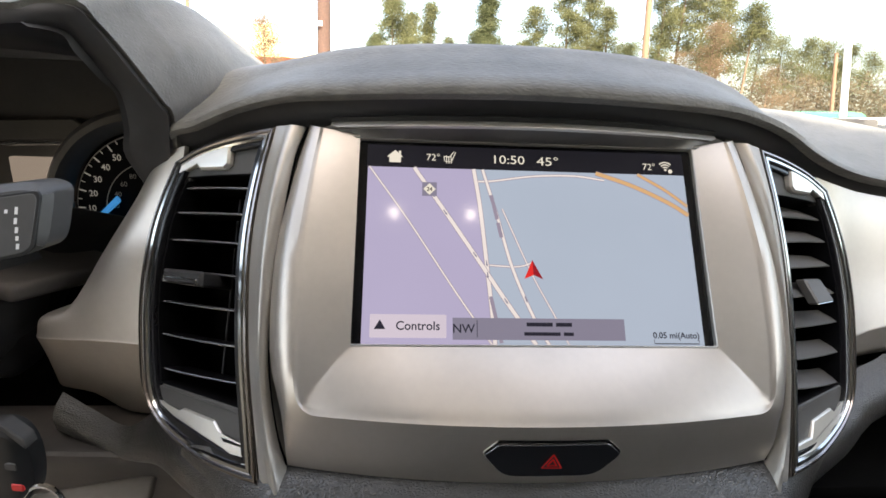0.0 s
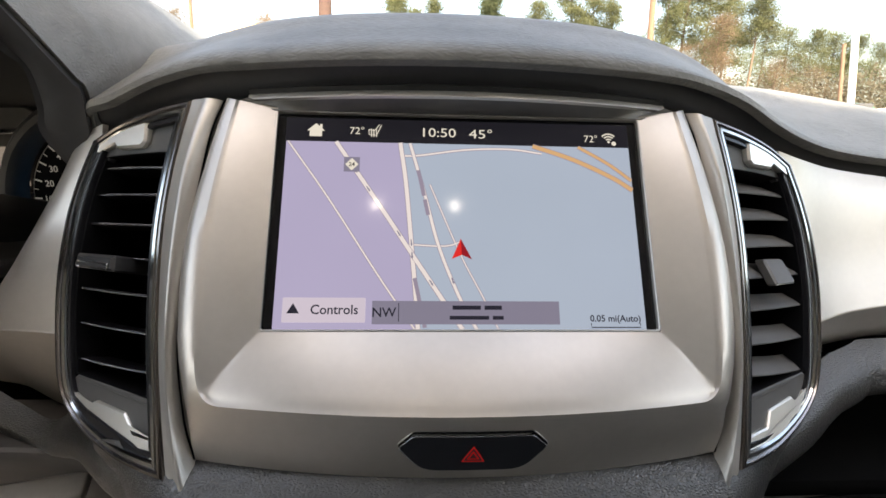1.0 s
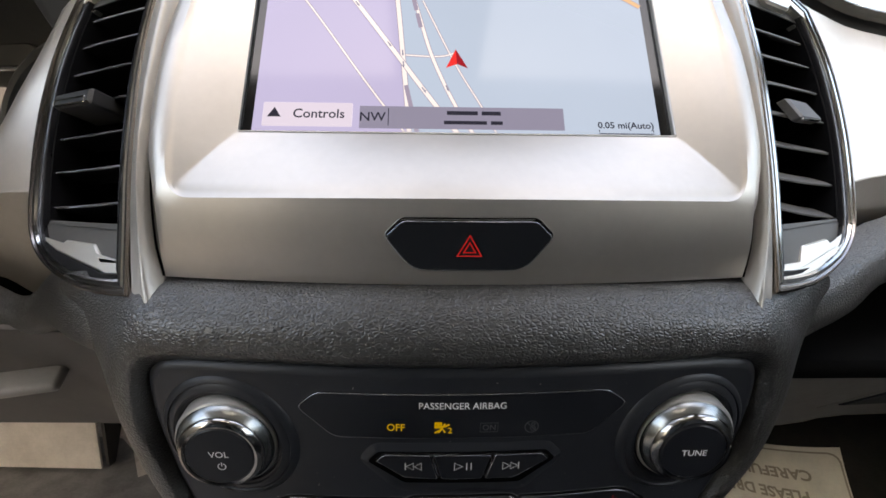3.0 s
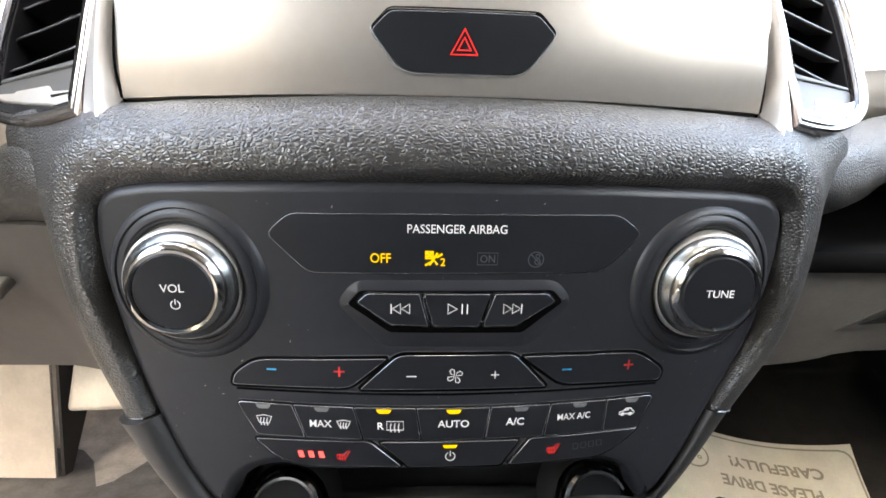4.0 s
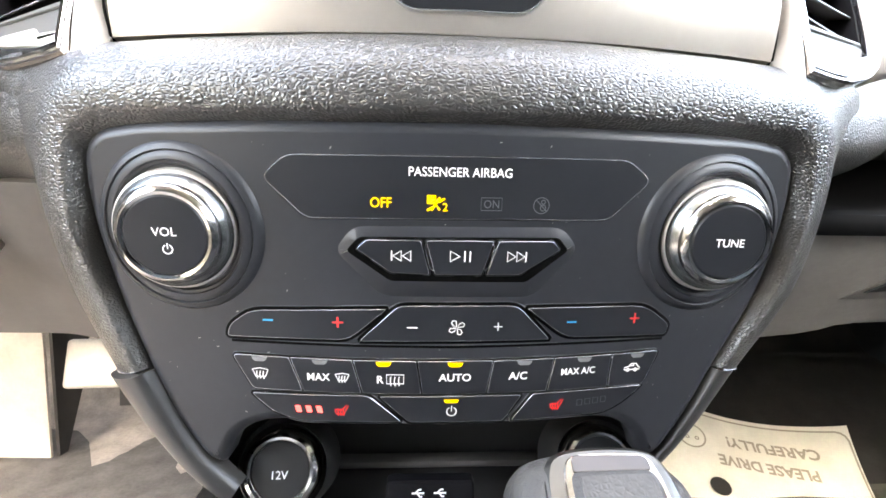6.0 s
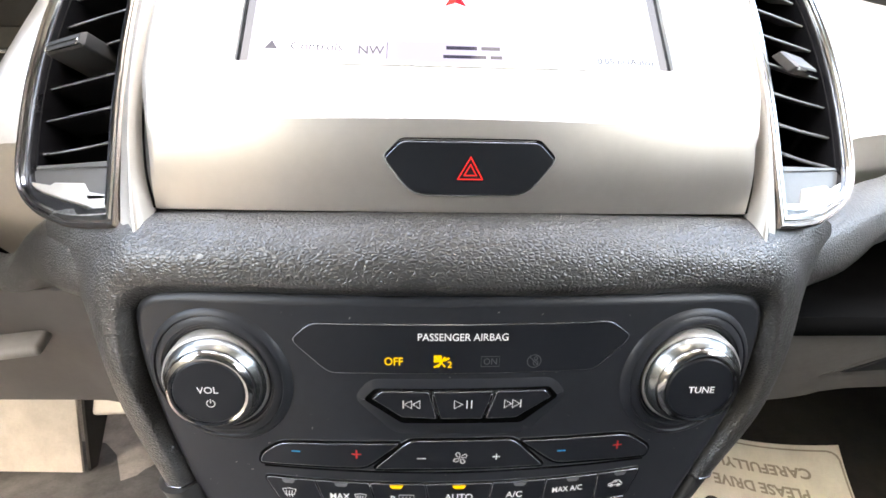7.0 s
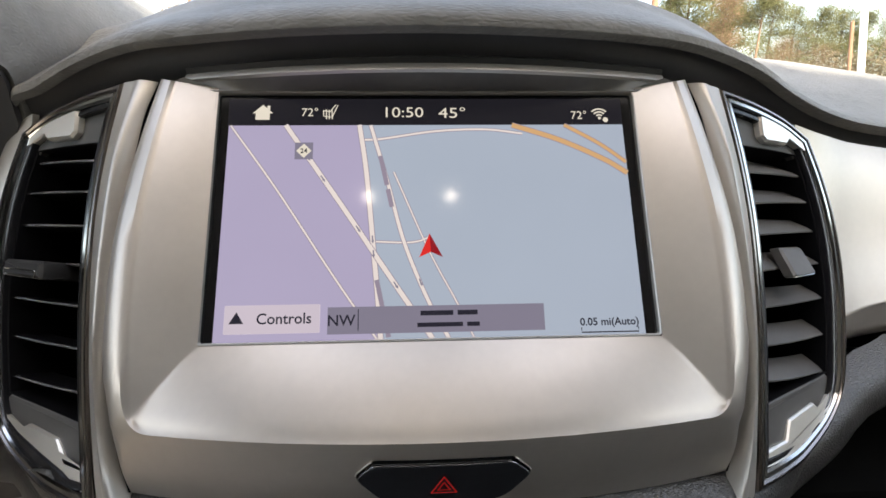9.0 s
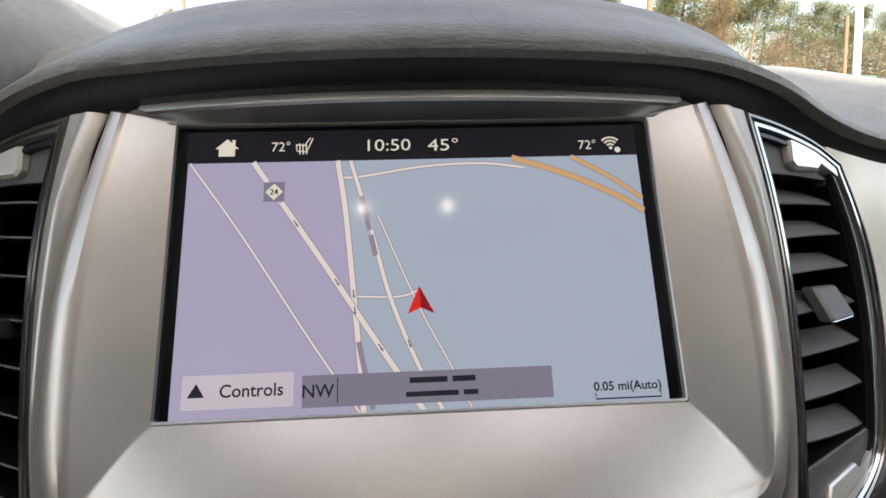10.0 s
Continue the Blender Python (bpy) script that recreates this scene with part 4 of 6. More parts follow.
    # louvres; set at different angles in the two vents, the right ones coloured paler as lit
    rake = -0.5 if side < 0 else 8.5
    for k in range(7):
        w = k / 6
        if side < 0:
            bi, bo = (0.174, 0.260, 0.354, 0.458, 0.565, 0.671, 0.777)[k], (0.109, 0.212, 0.328, 0.460, 0.594, 0.728, 0.858)[k]
        else:
            bi, bo = (0.178, 0.272, 0.364, 0.466, 0.566, 0.668, 0.759)[k], (0.121, 0.221, 0.339, 0.472, 0.612, 0.751, 0.879)[k]
        ai, ao = 0.185, (0.91, 0.975, 1.01, 1.025, 1.01, 0.98, 0.93)[k]
        ends = [(ai * 62, -bi * 158), (ao * 62, -bo * 158)]
        bm = bmesh.new()
        secs = []
        for f in (0, 0.25, 0.5, 0.75, 1):
            u = ends[0][0] * (1 - f) + ends[1][0] * f
            v = ends[0][1] * (1 - f) + ends[1][1] * f
            if side < 0:
                sec = ((-4.0, 0.0), (-4.2, 0.7), (-8, 0.9 + 0.18 * rake), (-20, 0.7 + rake), (-20, -0.5 + rake), (-8, -0.5 + 0.18 * rake), (-4.4, -0.7))
            else:
                sec = ((-3.2, -4.6), (-3.0, -3.9), (-5.4, -1.0), (-12.5, 5.2), (-13.2, 4.6), (-6.4, -2.2), (-4.2, -4.6))
            secs.append([on_vent(u, v + dv, d) for d, dv in sec])
        louvre = part("louvre", grid_bm(secs, closed=True), LOUVRE if side < 0 else LOUVRE_LIT, vent, "", 30)
        if side < 0:
            part("louvre_edge", tube_bm([sec[0] for sec in secs], 0.00055, 6), EDGE, louvre, "thin bright edge")
    # thumb tab on the middle louvre
    if side < 0:
        plate("thumb_tab", rounded(rect(43.0, -76.2, 24.0, 8.4), 1.6), -14, 7.0, 1.6, on_vent, SOFTBLACK, vent, "black thumb tab with a chrome edge")
        plate("tab_chrome", rounded(rect(43.6, -78.2, 20.5, 3.8), 1.0), 6.8, 7.6, 0.2, on_vent, CHROME, vent, "", 0, 0.7)
    else:
        on_tab = lambda u, v, d: on_vent(u + 0.12 * (v + 76), v, d - 0.45 * (v + 76) - 0.5)
        plate("thumb_tab", rounded(rect(41, -75.5, 15.5, 16.0), 1.8), -3.0, 2.2, 1.0, on_tab, LOUVRE_LIT, vent, "dark grey thumb tab with a chrome edge")
        plate("tab_chrome", rounded(rect(41, -83.2, 13.4, 0.9), 0.3), 0.0, 1.6, 0.2, on_tab, CHROME, vent)
    for f in (0.33, 0.66):
        part("upright_vane", tube_bm([on_vent(62 * (0.25 + 0.6 * f), -158 * 0.14, -27), on_vent(62 * (0.28 + 0.62 * f), -158 * 0.85, -27)], 0.0007, 5), SOFTBLACK, vent)

# ---- hazard switch ----
hazard = base("hazard_switch", V(2, -50, -83), "black hazard warning switch with a red triangle", "switch")


def on_chin(u, v, d):
    x = u + 2
    w = min(1, max(0, (-70 - v) / 30.0))
    y0, y1 = -52.6 + bow(x), -46.5 + 15 * (x / 120) ** 2
    return V(x, y0 + (y1 - y0) * w - 1.2 * math.sin(math.pi * w) - d, v)


HEX = ccw(rounded([(-31.6, -79.0), (-25.6, -72.8), (25.6, -72.8), (31.6, -79.0), (31.0, -81.0), (21.6, -93.6), (-21.6, -93.6), (-31.0, -81.0)], [1.2, 2, 2, 1.2, 1.5, 6, 6, 1.5], 4))
plate("surround", HEX, -3, 0.9, 0.6, on_chin, SATIN, hazard, "silver edge", 6, 1.0)
plate("gap", [(u * 0.985, -82.75 + (v + 83.2) * 0.97) for u, v in HEX], -3, 0.93, 0.02, on_chin, GAP, hazard, "dark gap above the button", 6)
FACE = ccw([(u * 0.968, -83.45 + (v + 83.2) * 0.905) for u, v in HEX])
plate("button", FACE, -3, 1.3, 0.3, on_chin, BUTTON, hazard, "black button", 6)
part("button_edge", plate_bm(inset(FACE, -0.14), -3, 1.15, 0.06, on_chin, 6, 0.4), EDGE, hazard, "fine pale edge for the rim highlight")
tri = lambda r, cy=-84.4: [(-r, cy - r * 0.6), (r, cy - r * 0.6), (0, cy + r * 1.15), (-r, cy - r * 0.6)]
strokes("triangle", [tri(4.5), tri(2.2)], 0.75, on_chin, 1.4, HAZRED, hazard, "red double triangle")

# ---- control panel ----
def on_panel(u, v, d):
    """The curved face of the control panel: u across, v height, d proud of it."""
    return V(u, -55 + (-145 - v) * 0.172 + 0.001 * u * u - d, v)


panel = base("control_panel", V(0, -45, -190), "black climate and radio control panel with lit buttons", "control panel")
HALF = [(60, -128.8), (105, -129.6), (121, -131.6), (128.4, -138), (129.6, -150), (129, -164), (124, -190), (115, -220), (106, -243), (95.5, -259), (88.5, -261.5),
        (85.5, -254), (82, -246.5), (73, -240.5), (60, -239)]
OUT = [(0, -128.5)] + [(x + lean_in(1, z), z) for x, z in HALF] + [(-3, -241)] + [(-x, z) for x, z in HALF[::-1]]
RND = [4, 6, 5, 6, 9, 9, 12, 12, 9, 4, 3, 5, 6, 8, 10]
face = ccw(rounded(OUT, [0] + RND + [0] + RND[::-1], 3))
rim_bm = bmesh.new()
rings = [[rim_bm.verts.new((p.x, p.y, d)) for p in inset(face, w)] for w, d in ((0, -14), (0, -4.6), (0.5, -3.0), (1.5, -1.6), (3.0, -0.6), (4.4, 0.0), (5.0, 0.0))]
for r0, r1 in zip(rings, rings[1:]):
    for i in range(len(face)):
        j = (i + 1) % len(face)
        rim_bm.faces.new((r0[i], r0[j], r1[j], r1[i]))
rim_bm.faces.new(rings[-1])
for k in range(1, 44):
    bmesh.ops.bisect_plane(rim_bm, geom=rim_bm.verts[:] + rim_bm.edges[:] + rim_bm.faces[:], plane_co=(-130 + 6 * k, 0, 0), plane_no=(1, 0, 0))
for v in rim_bm.verts:
    v.co = on_panel(*v.co)
part("faceplate", rim_bm, PANEL, panel, "soft black faceplate with a rolled rim", 50)
plate("shadow_gap", [(x * 1.02, -190 + (z + 190) * 1.014) for x, z in face], -16, -6.0, 0.4, on_panel, GAP, panel, "", 8)

def button(name, outline, r=0.8, rise=0.9, label="", step=9.0, gap=1.0, edge=0.13):
    """A key standing in a black gap, with a hair-thin pale edge as its highlight and a fine moulded rim round the gap.
    """
    o = ccw(rounded(outline, r, 3))
    b = plate(name, o, -1.0, rise, 0.14, on_panel, BUTTON, panel, label, step)
    part(name + "_rim", plate_bm(inset(o, -gap - 0.22), -1.0, rise - 0.74, 0.08, on_panel, step, 0.6), RIM, b, "fine moulded rim")
    part(name + "_gap", plate_bm(inset(o, -gap), -1.0, rise - 0.70, 0.02, on_panel, step, gap + 0.4), GAP, b, "dark gap")
    part(name + "_edge", plate_bm(inset(o, -edge), -1.0, rise - 0.12, 0.05, on_panel, step, 0.4), EDGE, b, "fine pale edge for the rim highlight")
    return b


plaque = button("airbag_plaque", [(-64.5, -147.5), (-56.5, -140.6), (57.5, -140.0), (66.5, -146.5), (52.5, -160.2), (-50.5, -160.8)], 3.0, 0.75, "thinly outlined plaque with airbag lamps", gap=0.4, edge=0.2)
lettering("airbag_lettering", "PASSENGER AIRBAG", 0.4, -145.2, 3.1, on_panel, 0.85, BACKLIT, plaque, stretch=0.9)
lettering("off_lamp", "OFF", -25.6, -155.4, 3.4, on_panel, 0.85, AMBER, plaque, "lit amber", stretch=0.88, bold=0.012)
belt = [[(-10.2, -153.0), (-7.8, -153.0), (-7.8, -155.4), (-10.2, -155.4), (-10.2, -153.0)], [(-10.2, -153.0), (-7.8, -155.4)], [(-7.8, -153.0), (-10.2, -155.4)],
        [(-10.4, -157.8), (-7.4, -156.0), (-6.2, -157.6)], [(-9, -157.8), (-6.2, -153.4)], [(-6.6, -155.0), (-4.6, -153.8)]]
strokes("belt_lamp", belt, 0.8, on_panel, 0.85, AMBER, plaque, "lit amber")
lettering("belt_digit", "2", -4.4, -156.6, 2.8, on_panel, 0.86, AMBER, plaque, bold=0.012)
strokes("on_lamp_box", [rect(11, -155.4, 7, 4.2) + [rect(11, -155.4, 7, 4.2)[0]]], 0.25, on_panel, 0.85, GREY_INK, plaque)
lettering("on_lamp", "ON", 11, -155.4, 2.8, on_panel, 0.85, GREY_INK, plaque, "unlit", stretch=0.9)
strokes("child_lamp", [ring_pts(28, -155.6, 2.7, 18), [(26.2, -153.8), (29.8, -157.4)], ring_pts(28.6, -154.4, 0.7, 8), ring_pts(28.6, -156.4, 1.0, 8)], 0.3, on_panel, 0.85, GREY_INK, plaque, "unlit")

plate("media_surround", rounded([(-41.5, -171.8), (-35, -163.4), (36.5, -163.0), (43, -170.8), (27.5, -188), (-25.5, -188)], 4.0, 4), -1, 1.9, 1.9, on_panel, PANEL, panel, "raised chamfered surround of the media keys", 6, wide=4.2)
plate("media_recess", rounded([(-37.4, -171.7), (-33.0, -166.8), (35, -166.4), (38.8, -170.9), (24.6, -182.4), (-22.6, -182.2)], 1.5, 3), 1.0, 2.0, 0.2, on_panel, GAP, panel, "dark recess round the media keys", 6)
for nm, o in (("back_key", [(-33.6, -170.9), (-30.2, -167.9), (-12.4, -167.9), (-9.2, -179.5), (-22.2, -178.9)]),
              ("play_key", [(-10.4, -167.9), (12.2, -167.9), (8.5, -179.5), (-7.2, -179.5)]),
              ("next_key", [(14.2, -167.9), (32.8, -167.8), (35.4, -170.6), (22.0, -179.3), (10.4, -179.5)])):
    button(nm, o, 0.7, 2.75, gap=0.5)
for u, k in ((-9.7, 1), (11.4, -1)):                            # slanting dark dividers between the keys
    o = [(u - 1.0 * k, -169.0), (u + 0.1 * k, -169.4), (u + 2.0 * k, -177.2), (u + 1.5 * k, -178.2), (u + 0.5 * k, -176.8), (u - 1.1 * k, -170.4)]
    d = plate("key_divider", rounded(o, 0.3, 2), 1.8, 2.5, 0.15, on_panel, GLOSS, panel, "glossy dark divider between media keys", 6)
    part("divider_edge", plate_bm(inset(ccw(rounded(o, 0.3, 2)), -0.16), 1.8, 2.38, 0.05, on_panel, 6, 0.25), EDGE, d, "fine pale edge for the rim highlight")
SKIP = [[(-1.0 - 2.0, 1.75), (-1.0 - 2.0, -1.75)], [(0.2, 1.75), (-2.6, 0), (0.2, -1.75), (0.2, 1.75)], [(3.4, 1.75), (0.6, 0), (3.4, -1.75), (3.4, 1.75)]]
strokes("skip_back_symbol", [[(-19.0 + x, -173.1 + y) for x, y in ln] for ln in SKIP], 0.36, on_panel, 2.9, BACKLIT, panel)
strokes("skip_next_symbol", [[(20.6 - x, -173.1 + y) for x, y in ln] for ln in SKIP], 0.36, on_panel, 2.9, BACKLIT, panel)
strokes("play_symbol", [[(-2.3, -171.3), (0.9, -173.1), (-2.3, -174.9), (-2.3, -171.3)], [(2.6, -171.3), (2.6, -174.9)], [(4.4, -171.3), (4.4, -174.9)]], 0.38, on_panel, 2.9, BACKLIT, panel)

button("left_temperature_key", [(-81, -204.2), (-80, -200), (-72, -194.2), (-24.0, -192.8), (-37.6, -204.4)], [1, 3, 4, 0.6, 4], 1.0, "rocker key with blue minus and red plus", gap=1.3)
button("fan_key", [(-19.6, -191.4), (22.6, -191.2), (35.2, -204.2), (-33.4, -204.8)], [3, 3, 1, 1], 1.0, "fan speed rocker key", gap=1.3)
button("right_temperature_key", [(26.4, -192.2), (71.5, -192), (82.6, -199.8), (81.4, -203.8), (41, -203.4)], [0.6, 5, 3, 1, 4], 1.0, "rocker key with blue minus and red plus", gap=1.3)
groove = [(-80, -206.2), (-34, -206.9), (0, -207.1), (36, -206.5), (81, -205.7)]
for nm, w, d, m_ in (("lower_groove_rim", 0.75, 0.16, RIM), ("lower_groove", 0.5, 0.22, GAP)):
    part(nm, plate_bm([(u, v + w) for u, v in groove] + [(u, v - w) for u, v in groove[::-1]], -0.5, d, 0.05, on_panel, 9), m_, panel)
for u, m_ in ((-65.8, BLUE_INK), (43, BLUE_INK), (-14.8, BACKLIT)):
    strokes("minus", [[(u - 1.8, -197.6 if m_ is BLUE_INK else -199.4), (u + 1.8, -197.6 if m_ is BLUE_INK else -199.4)]], 0.68 if m_ is BLUE_INK else 0.36, on_panel, 1.15, m_, panel)
for u, v, m_ in ((-41, -197.8, RED_INK), (67.6, -196.8, RED_INK), (15.8, -199, BACKLIT)):
    k = 2.0 if m_ is RED_INK else 1.5
    strokes("plus", [[(u - k, v), (u + k, v)], [(u, v - k), (u, v + k)]], 0.68 if m_ is RED_INK else 0.36, on_panel, 1.15, m_, panel)
fan = []
for a in (20, 110, 200, 290):
    c, s_ = math.cos(radians(a)), math.sin(radians(a))
    loop = [(0.3, 0), (1.2, 1.0), (2.4, 1.2), (3.0, 0.3), (2.4, -0.5), (0.3, 0)]
    fan.append([(1 + x * c - y * s_, -199.3 + x * s_ + y * c) for x, y in loop])
strokes("fan_symbol", fan, 0.3, on_panel, 1.15, BACKLIT, panel)

tops = [-80.5, -59, -36.2, -13, 15, 38, 60.6, 80.5]
bots = [-73.5, -54.6, -33, -11, 13, 36, 60.2, 75.5]
topv = lambda u: -212.7 + 0.0002 * u * u + 0.011 * max(0, u)
botv = lambda u: -225.6 + 0.00015 * u * u + 0.008 * max(0, u)
keys = []
for k, nm in enumerate(("defrost_key", "max_defrost_key", "rear_defrost_key", "auto_key", "cooling_key", "max_cooling_key", "recirculation_key")):
    a, b, c, d = tops[k], tops[k + 1], bots[k + 1], bots[k]
    r = [2.2 if k == 0 else 0.4, 2.2 if k == 6 else 0.4, 1.6 if k == 6 else 0.4, 1.6 if k == 0 else 0.4]
    kb = button(nm, [(a + 0.4, topv(a)), (b - 0.4, topv(b)), (c - 0.4, botv(c)), (d + 0.4, botv(d))], r, 1.1, gap=0.8)
    u = (-70, -48, -25, 1, 26.6, 49.6, 71)[k]
    lit = nm in ("rear_defrost_key", "auto_key")
    v = topv(u)
    patches("lamp", [[(u - 2.9, v - 0.2), (u + 2.9, v - 0.2), (u + 2.4, v - 1.4), (u + 1.6, v - 2.0), (u - 1.6, v - 2.0), (u - 2.4, v - 1.4)]], on_panel, 1.3, AMBER if lit else LED_OFF, kb, "lit amber" if lit else "unlit")
    keys.append(kb)


def screen_symbol(u, v, k):
    return [[(u - 2.9 * k, v + 1.6 * k), (u - 1.8 * k, v - 1.2 * k), (u + 1.8 * k, v - 1.2 * k), (u + 2.9 * k, v + 1.6 * k), (u, v + 2.2 * k), (u - 2.9 * k, v + 1.6 * k)]] + \
           [[(u + o * k, v + 1.0 * k), (u + (o - 0.3) * k, v - 0.6 * k), (u + o * k, v - 2.2 * k)] for o in (-1.2, 0, 1.2)]


strokes("defrost_symbol", screen_symbol(-70, -218.6, 1.0), 0.34, on_panel, 1.25, BACKLIT, keys[0])
lettering("max_word", "MAX", -48.6, -219.2, 3.0, on_panel, 1.25, BACKLIT, keys[1], stretch=0.95, bold=0.008)
strokes("max_defrost_symbol", screen_symbol(-40, -219.4, 0.85), 0.32, on_panel, 1.25, BACKLIT, keys[1])
lettering("rear_letter", "R", -26.2, -219.8, 3.1, on_panel, 1.25, BACKLIT, keys[2], bold=0.006)
strokes("rear_symbol", [rect(-20.8, -219.6, 6.2, 3.6) + [rect(-20.8, -219.6, 6.2, 3.6)[0]]] + [[(-20.8 + o, -218.6), (-21.1 + o, -220.2), (-20.8 + o, -222.4)] for o in (-1.5, 0, 1.5)], 0.32, on_panel, 1.25, BACKLIT, keys[2])
lettering("auto_word", "AUTO", 1, -218.9, 3.1, on_panel, 1.25, BACKLIT, keys[3], bold=0.006)
lettering("cooling_word", "A/C", 24.4, -218.5, 3.1, on_panel, 1.25, BACKLIT, keys[4], bold=0.010)
lettering("max_cooling_word", "MAX A/C", 47.6, -217.3, 2.8, on_panel, 1.25, BACKLIT, keys[5], stretch=0.86, turn=2, bold=0.008)
car_line = [(66.2, -217.8), (66.4, -216.9), (68.0, -216.6), (69.0, -215.4), (71.0, -215.4), (72.0, -216.6), (72.6, -217.0), (72.4, -217.8), (66.2, -217.8)]
strokes("recirculation_symbol", [car_line, ring_pts(67.8, -217.9, 0.6, 8), ring_pts(71, -217.9, 0.6, 8), [(68.4, -216.2), (70.2, -216.2), (69.8, -215.7)]], 0.4, on_panel, 1.25, BACKLIT, keys[6])

k1 = button("left_seat_key", [(-74, -226.9), (-30.5, -226.9), (-18.6, -237.4), (-56, -237.8), (-66, -234.6)], [1, 2, 1, 4, 4], 0.9, "seat heating key")
k2 = button("power_key", [(-26.6, -227.1), (26.4, -226.8), (19.8, -237.4), (-15.6, -237.6)], 1.0, 0.9, "climate power key")
k3 = button("right_seat_key", [(31, -226.5), (75, -225), (68, -231.6), (60, -236), (23.2, -237.4)], [1, 1, 4, 4, 1], 0.9, "seat heating key")
for k in range(3):
    u = -56.8 + 3.9 * k
    patches("heat_lamp", [[(u - 1.2, -231.2), (u + 0.8, -231.2), (u + 1.4, -234.0), (u - 0.6, -234.0)]], on_panel, 1.1, REDLIT, k1, "lit red")
for u, v, m_, kk in ((-40.4, -233.0, HAZRED, k1), (40.6, -231.4, HAZRED, k3)):
    strokes("seat_symbol", [[(u + (x + 43) * 0.8, v + (y - 49) * 0.66) for x, y in ln] for ln in SEAT_ICON], 0.2, on_panel, 1.05, m_, kk, "red seat symbol")
for k in range(4):
    strokes("unlit_heat_lamp", [rect(49.6 + 3.2 * k, -230.8 + 0.3 * k, 2.0, 2.4) + [rect(49.6 + 3.2 * k, -230.8 + 0.3 * k, 2.0, 2.4)[0]]], 0.2, on_panel, 1.05, GREY_INK, k3)
patches("power_lamp", [[(-2.9, -228.0), (2.9, -228.0), (2.2, -229.4), (-2.2, -229.4)]], on_panel, 1.1, AMBER, k2, "lit amber")
POWER = lambda u, v, r: [ring_pts(u, v, r, 18, 115, 425), [(u, v + r * 1.35), (u, v + 0.1)]]
strokes("power_symbol", POWER(0.2, -233.0, 1.8), 0.36, on_panel, 1.05, BACKLIT, k2)

# rotary knobs
for side, nm, word in ((-1, "volume_knob", "VOL"), (1, "tuning_knob", "TUNE")):
    cu, cv = side * 94.5, -165.5
    b0 = on_panel(cu, cv, 0)
    ax = Vector((0, -0.985, -0.17)).normalized()
    nv = Vector((0.002 * cu, -1, -0.172)).normalized()
    well = part("knob_surround", lathe_bm([(31.5, -4), (29.8, -0.2), (28.4, 1.1), (27.0, 1.5), (26.6, 0.9), (25.2, 1.9), (23.6, 2.0), (23.2, 1.2), (22.3, 1.0), (21.6, -0.4), (21.3, -5.0), (10, -5.0)], b0, nv, 56), PANEL, panel, "round moulded surround")
    knob = part(nm, lathe_bm([(21.0, -5), (20.8, 2.5), (20.2, 4.2), (18.6, 5.2)], b0, ax, 56), SATIN, panel, "chromed rotary knob")
    part("skirt", lathe_bm([(20.2, 0.0), (20.0, 3.2), (19.2, 5.6), (17.8, 7.8), (16.6, 9.0)], b0, ax, 60), SKIRT, knob, "dark satin chrome skirt")
    part("chrome_collar", lathe_bm([(17.0, 8.2), (16.9, 9.2), (15.9, 10.6), (14.6, 11.3), (13.5, 10.9)], b0, ax, 72, None, (0.5, 0.5, 0.25, 0.0, 0.0)), COLLAR, knob, "bright chrome collar")
    part("cap", lathe_bm([(13.6, 8.5), (13.5, 10.6), (12.9, 11.2), (7, 11.3), (0, 11.4)], b0, ax, 56), BUTTON, knob, "matt black cap")
    e1 = Vector((0, 0, 1)).cross(ax).normalized() * -1
    e1 = -e1 if e1.x < 0 else e1
    e2 = ax.cross(e1)
    e2 = -e2 if e2.z < 0 else e2
    fc = b0 + ax * 0.0116
    on_cap = lambda u, v, d, fc=fc, e1=e1, e2=e2, ax=ax: fc + e1 * u * 0.001 + e2 * v * 0.001 + ax * d * 0.001
    lettering("knob_word", word, 0, 1.6 if side < 0 else 0, 2.95, on_cap, 0.1, BACKLIT, knob, bold=0.004)
    if side < 0:
        strokes("knob_power_symbol", POWER(0.6, -4.2, 1.5), 0.34, on_cap, 0.1, BACKLIT, knob)

# dust on the faceplate
rnd_d = random.Random(3)
bm = bmesh.new()
for _ in range(150):
    u, v, r = rnd_d.uniform(-112, 112), rnd_d.uniform(-236, -134), rnd_d.uniform(0.06, 0.2)
    a = rnd_d.uniform(0, 3.1)
    k = rnd_d.choice((1, 1, 1, 3.0))
    c, s_ = math.cos(a), math.sin(a)
    bm.faces.new([bm.verts.new(on_panel(u + (px * c * k - py * s_) * r, v + (px * s_ * k + py * c) * r, 0.06)) for px, py in ((-1, -0.6), (0.8, -1), (1, 0.7), (-0.5, 1))])
tagged(part("dust", bm, GREYTRIM, panel), "fine pale dust specks", kind="stuff")

# ---- below the control panel ----
console = base("storage_tray", V(0, 20, -290), "black open storage tray under the control panel", "console")
part("tray_roof", grid_bm([[V(x, y, z + 0.0002 * x * x) for x in range(-84, 85, 12)] for y, z in ((-24, -241), (-14, -243), (60, -246))]), SOFTBLACK, console)
part("tray_back", box_bm((0.2, 0.006, 0.09), Matrix.Translation(V(0, 52, -285)), 0.002), SOFTBLACK, console)
for s in (-1, 1):
    part("tray_side", box_bm((0.006, 0.06, 0.09), Matrix.Translation(V(s * 99, 26, -298)), 0.002), SOFTBLACK, console)
part("tray_floor", box_bm((0.2, 0.30, 0.01), Matrix.Translation(V(0, -60, -318)) @ pose(0, 0, 0, 6), 0.003), SOFTBLACK, console)
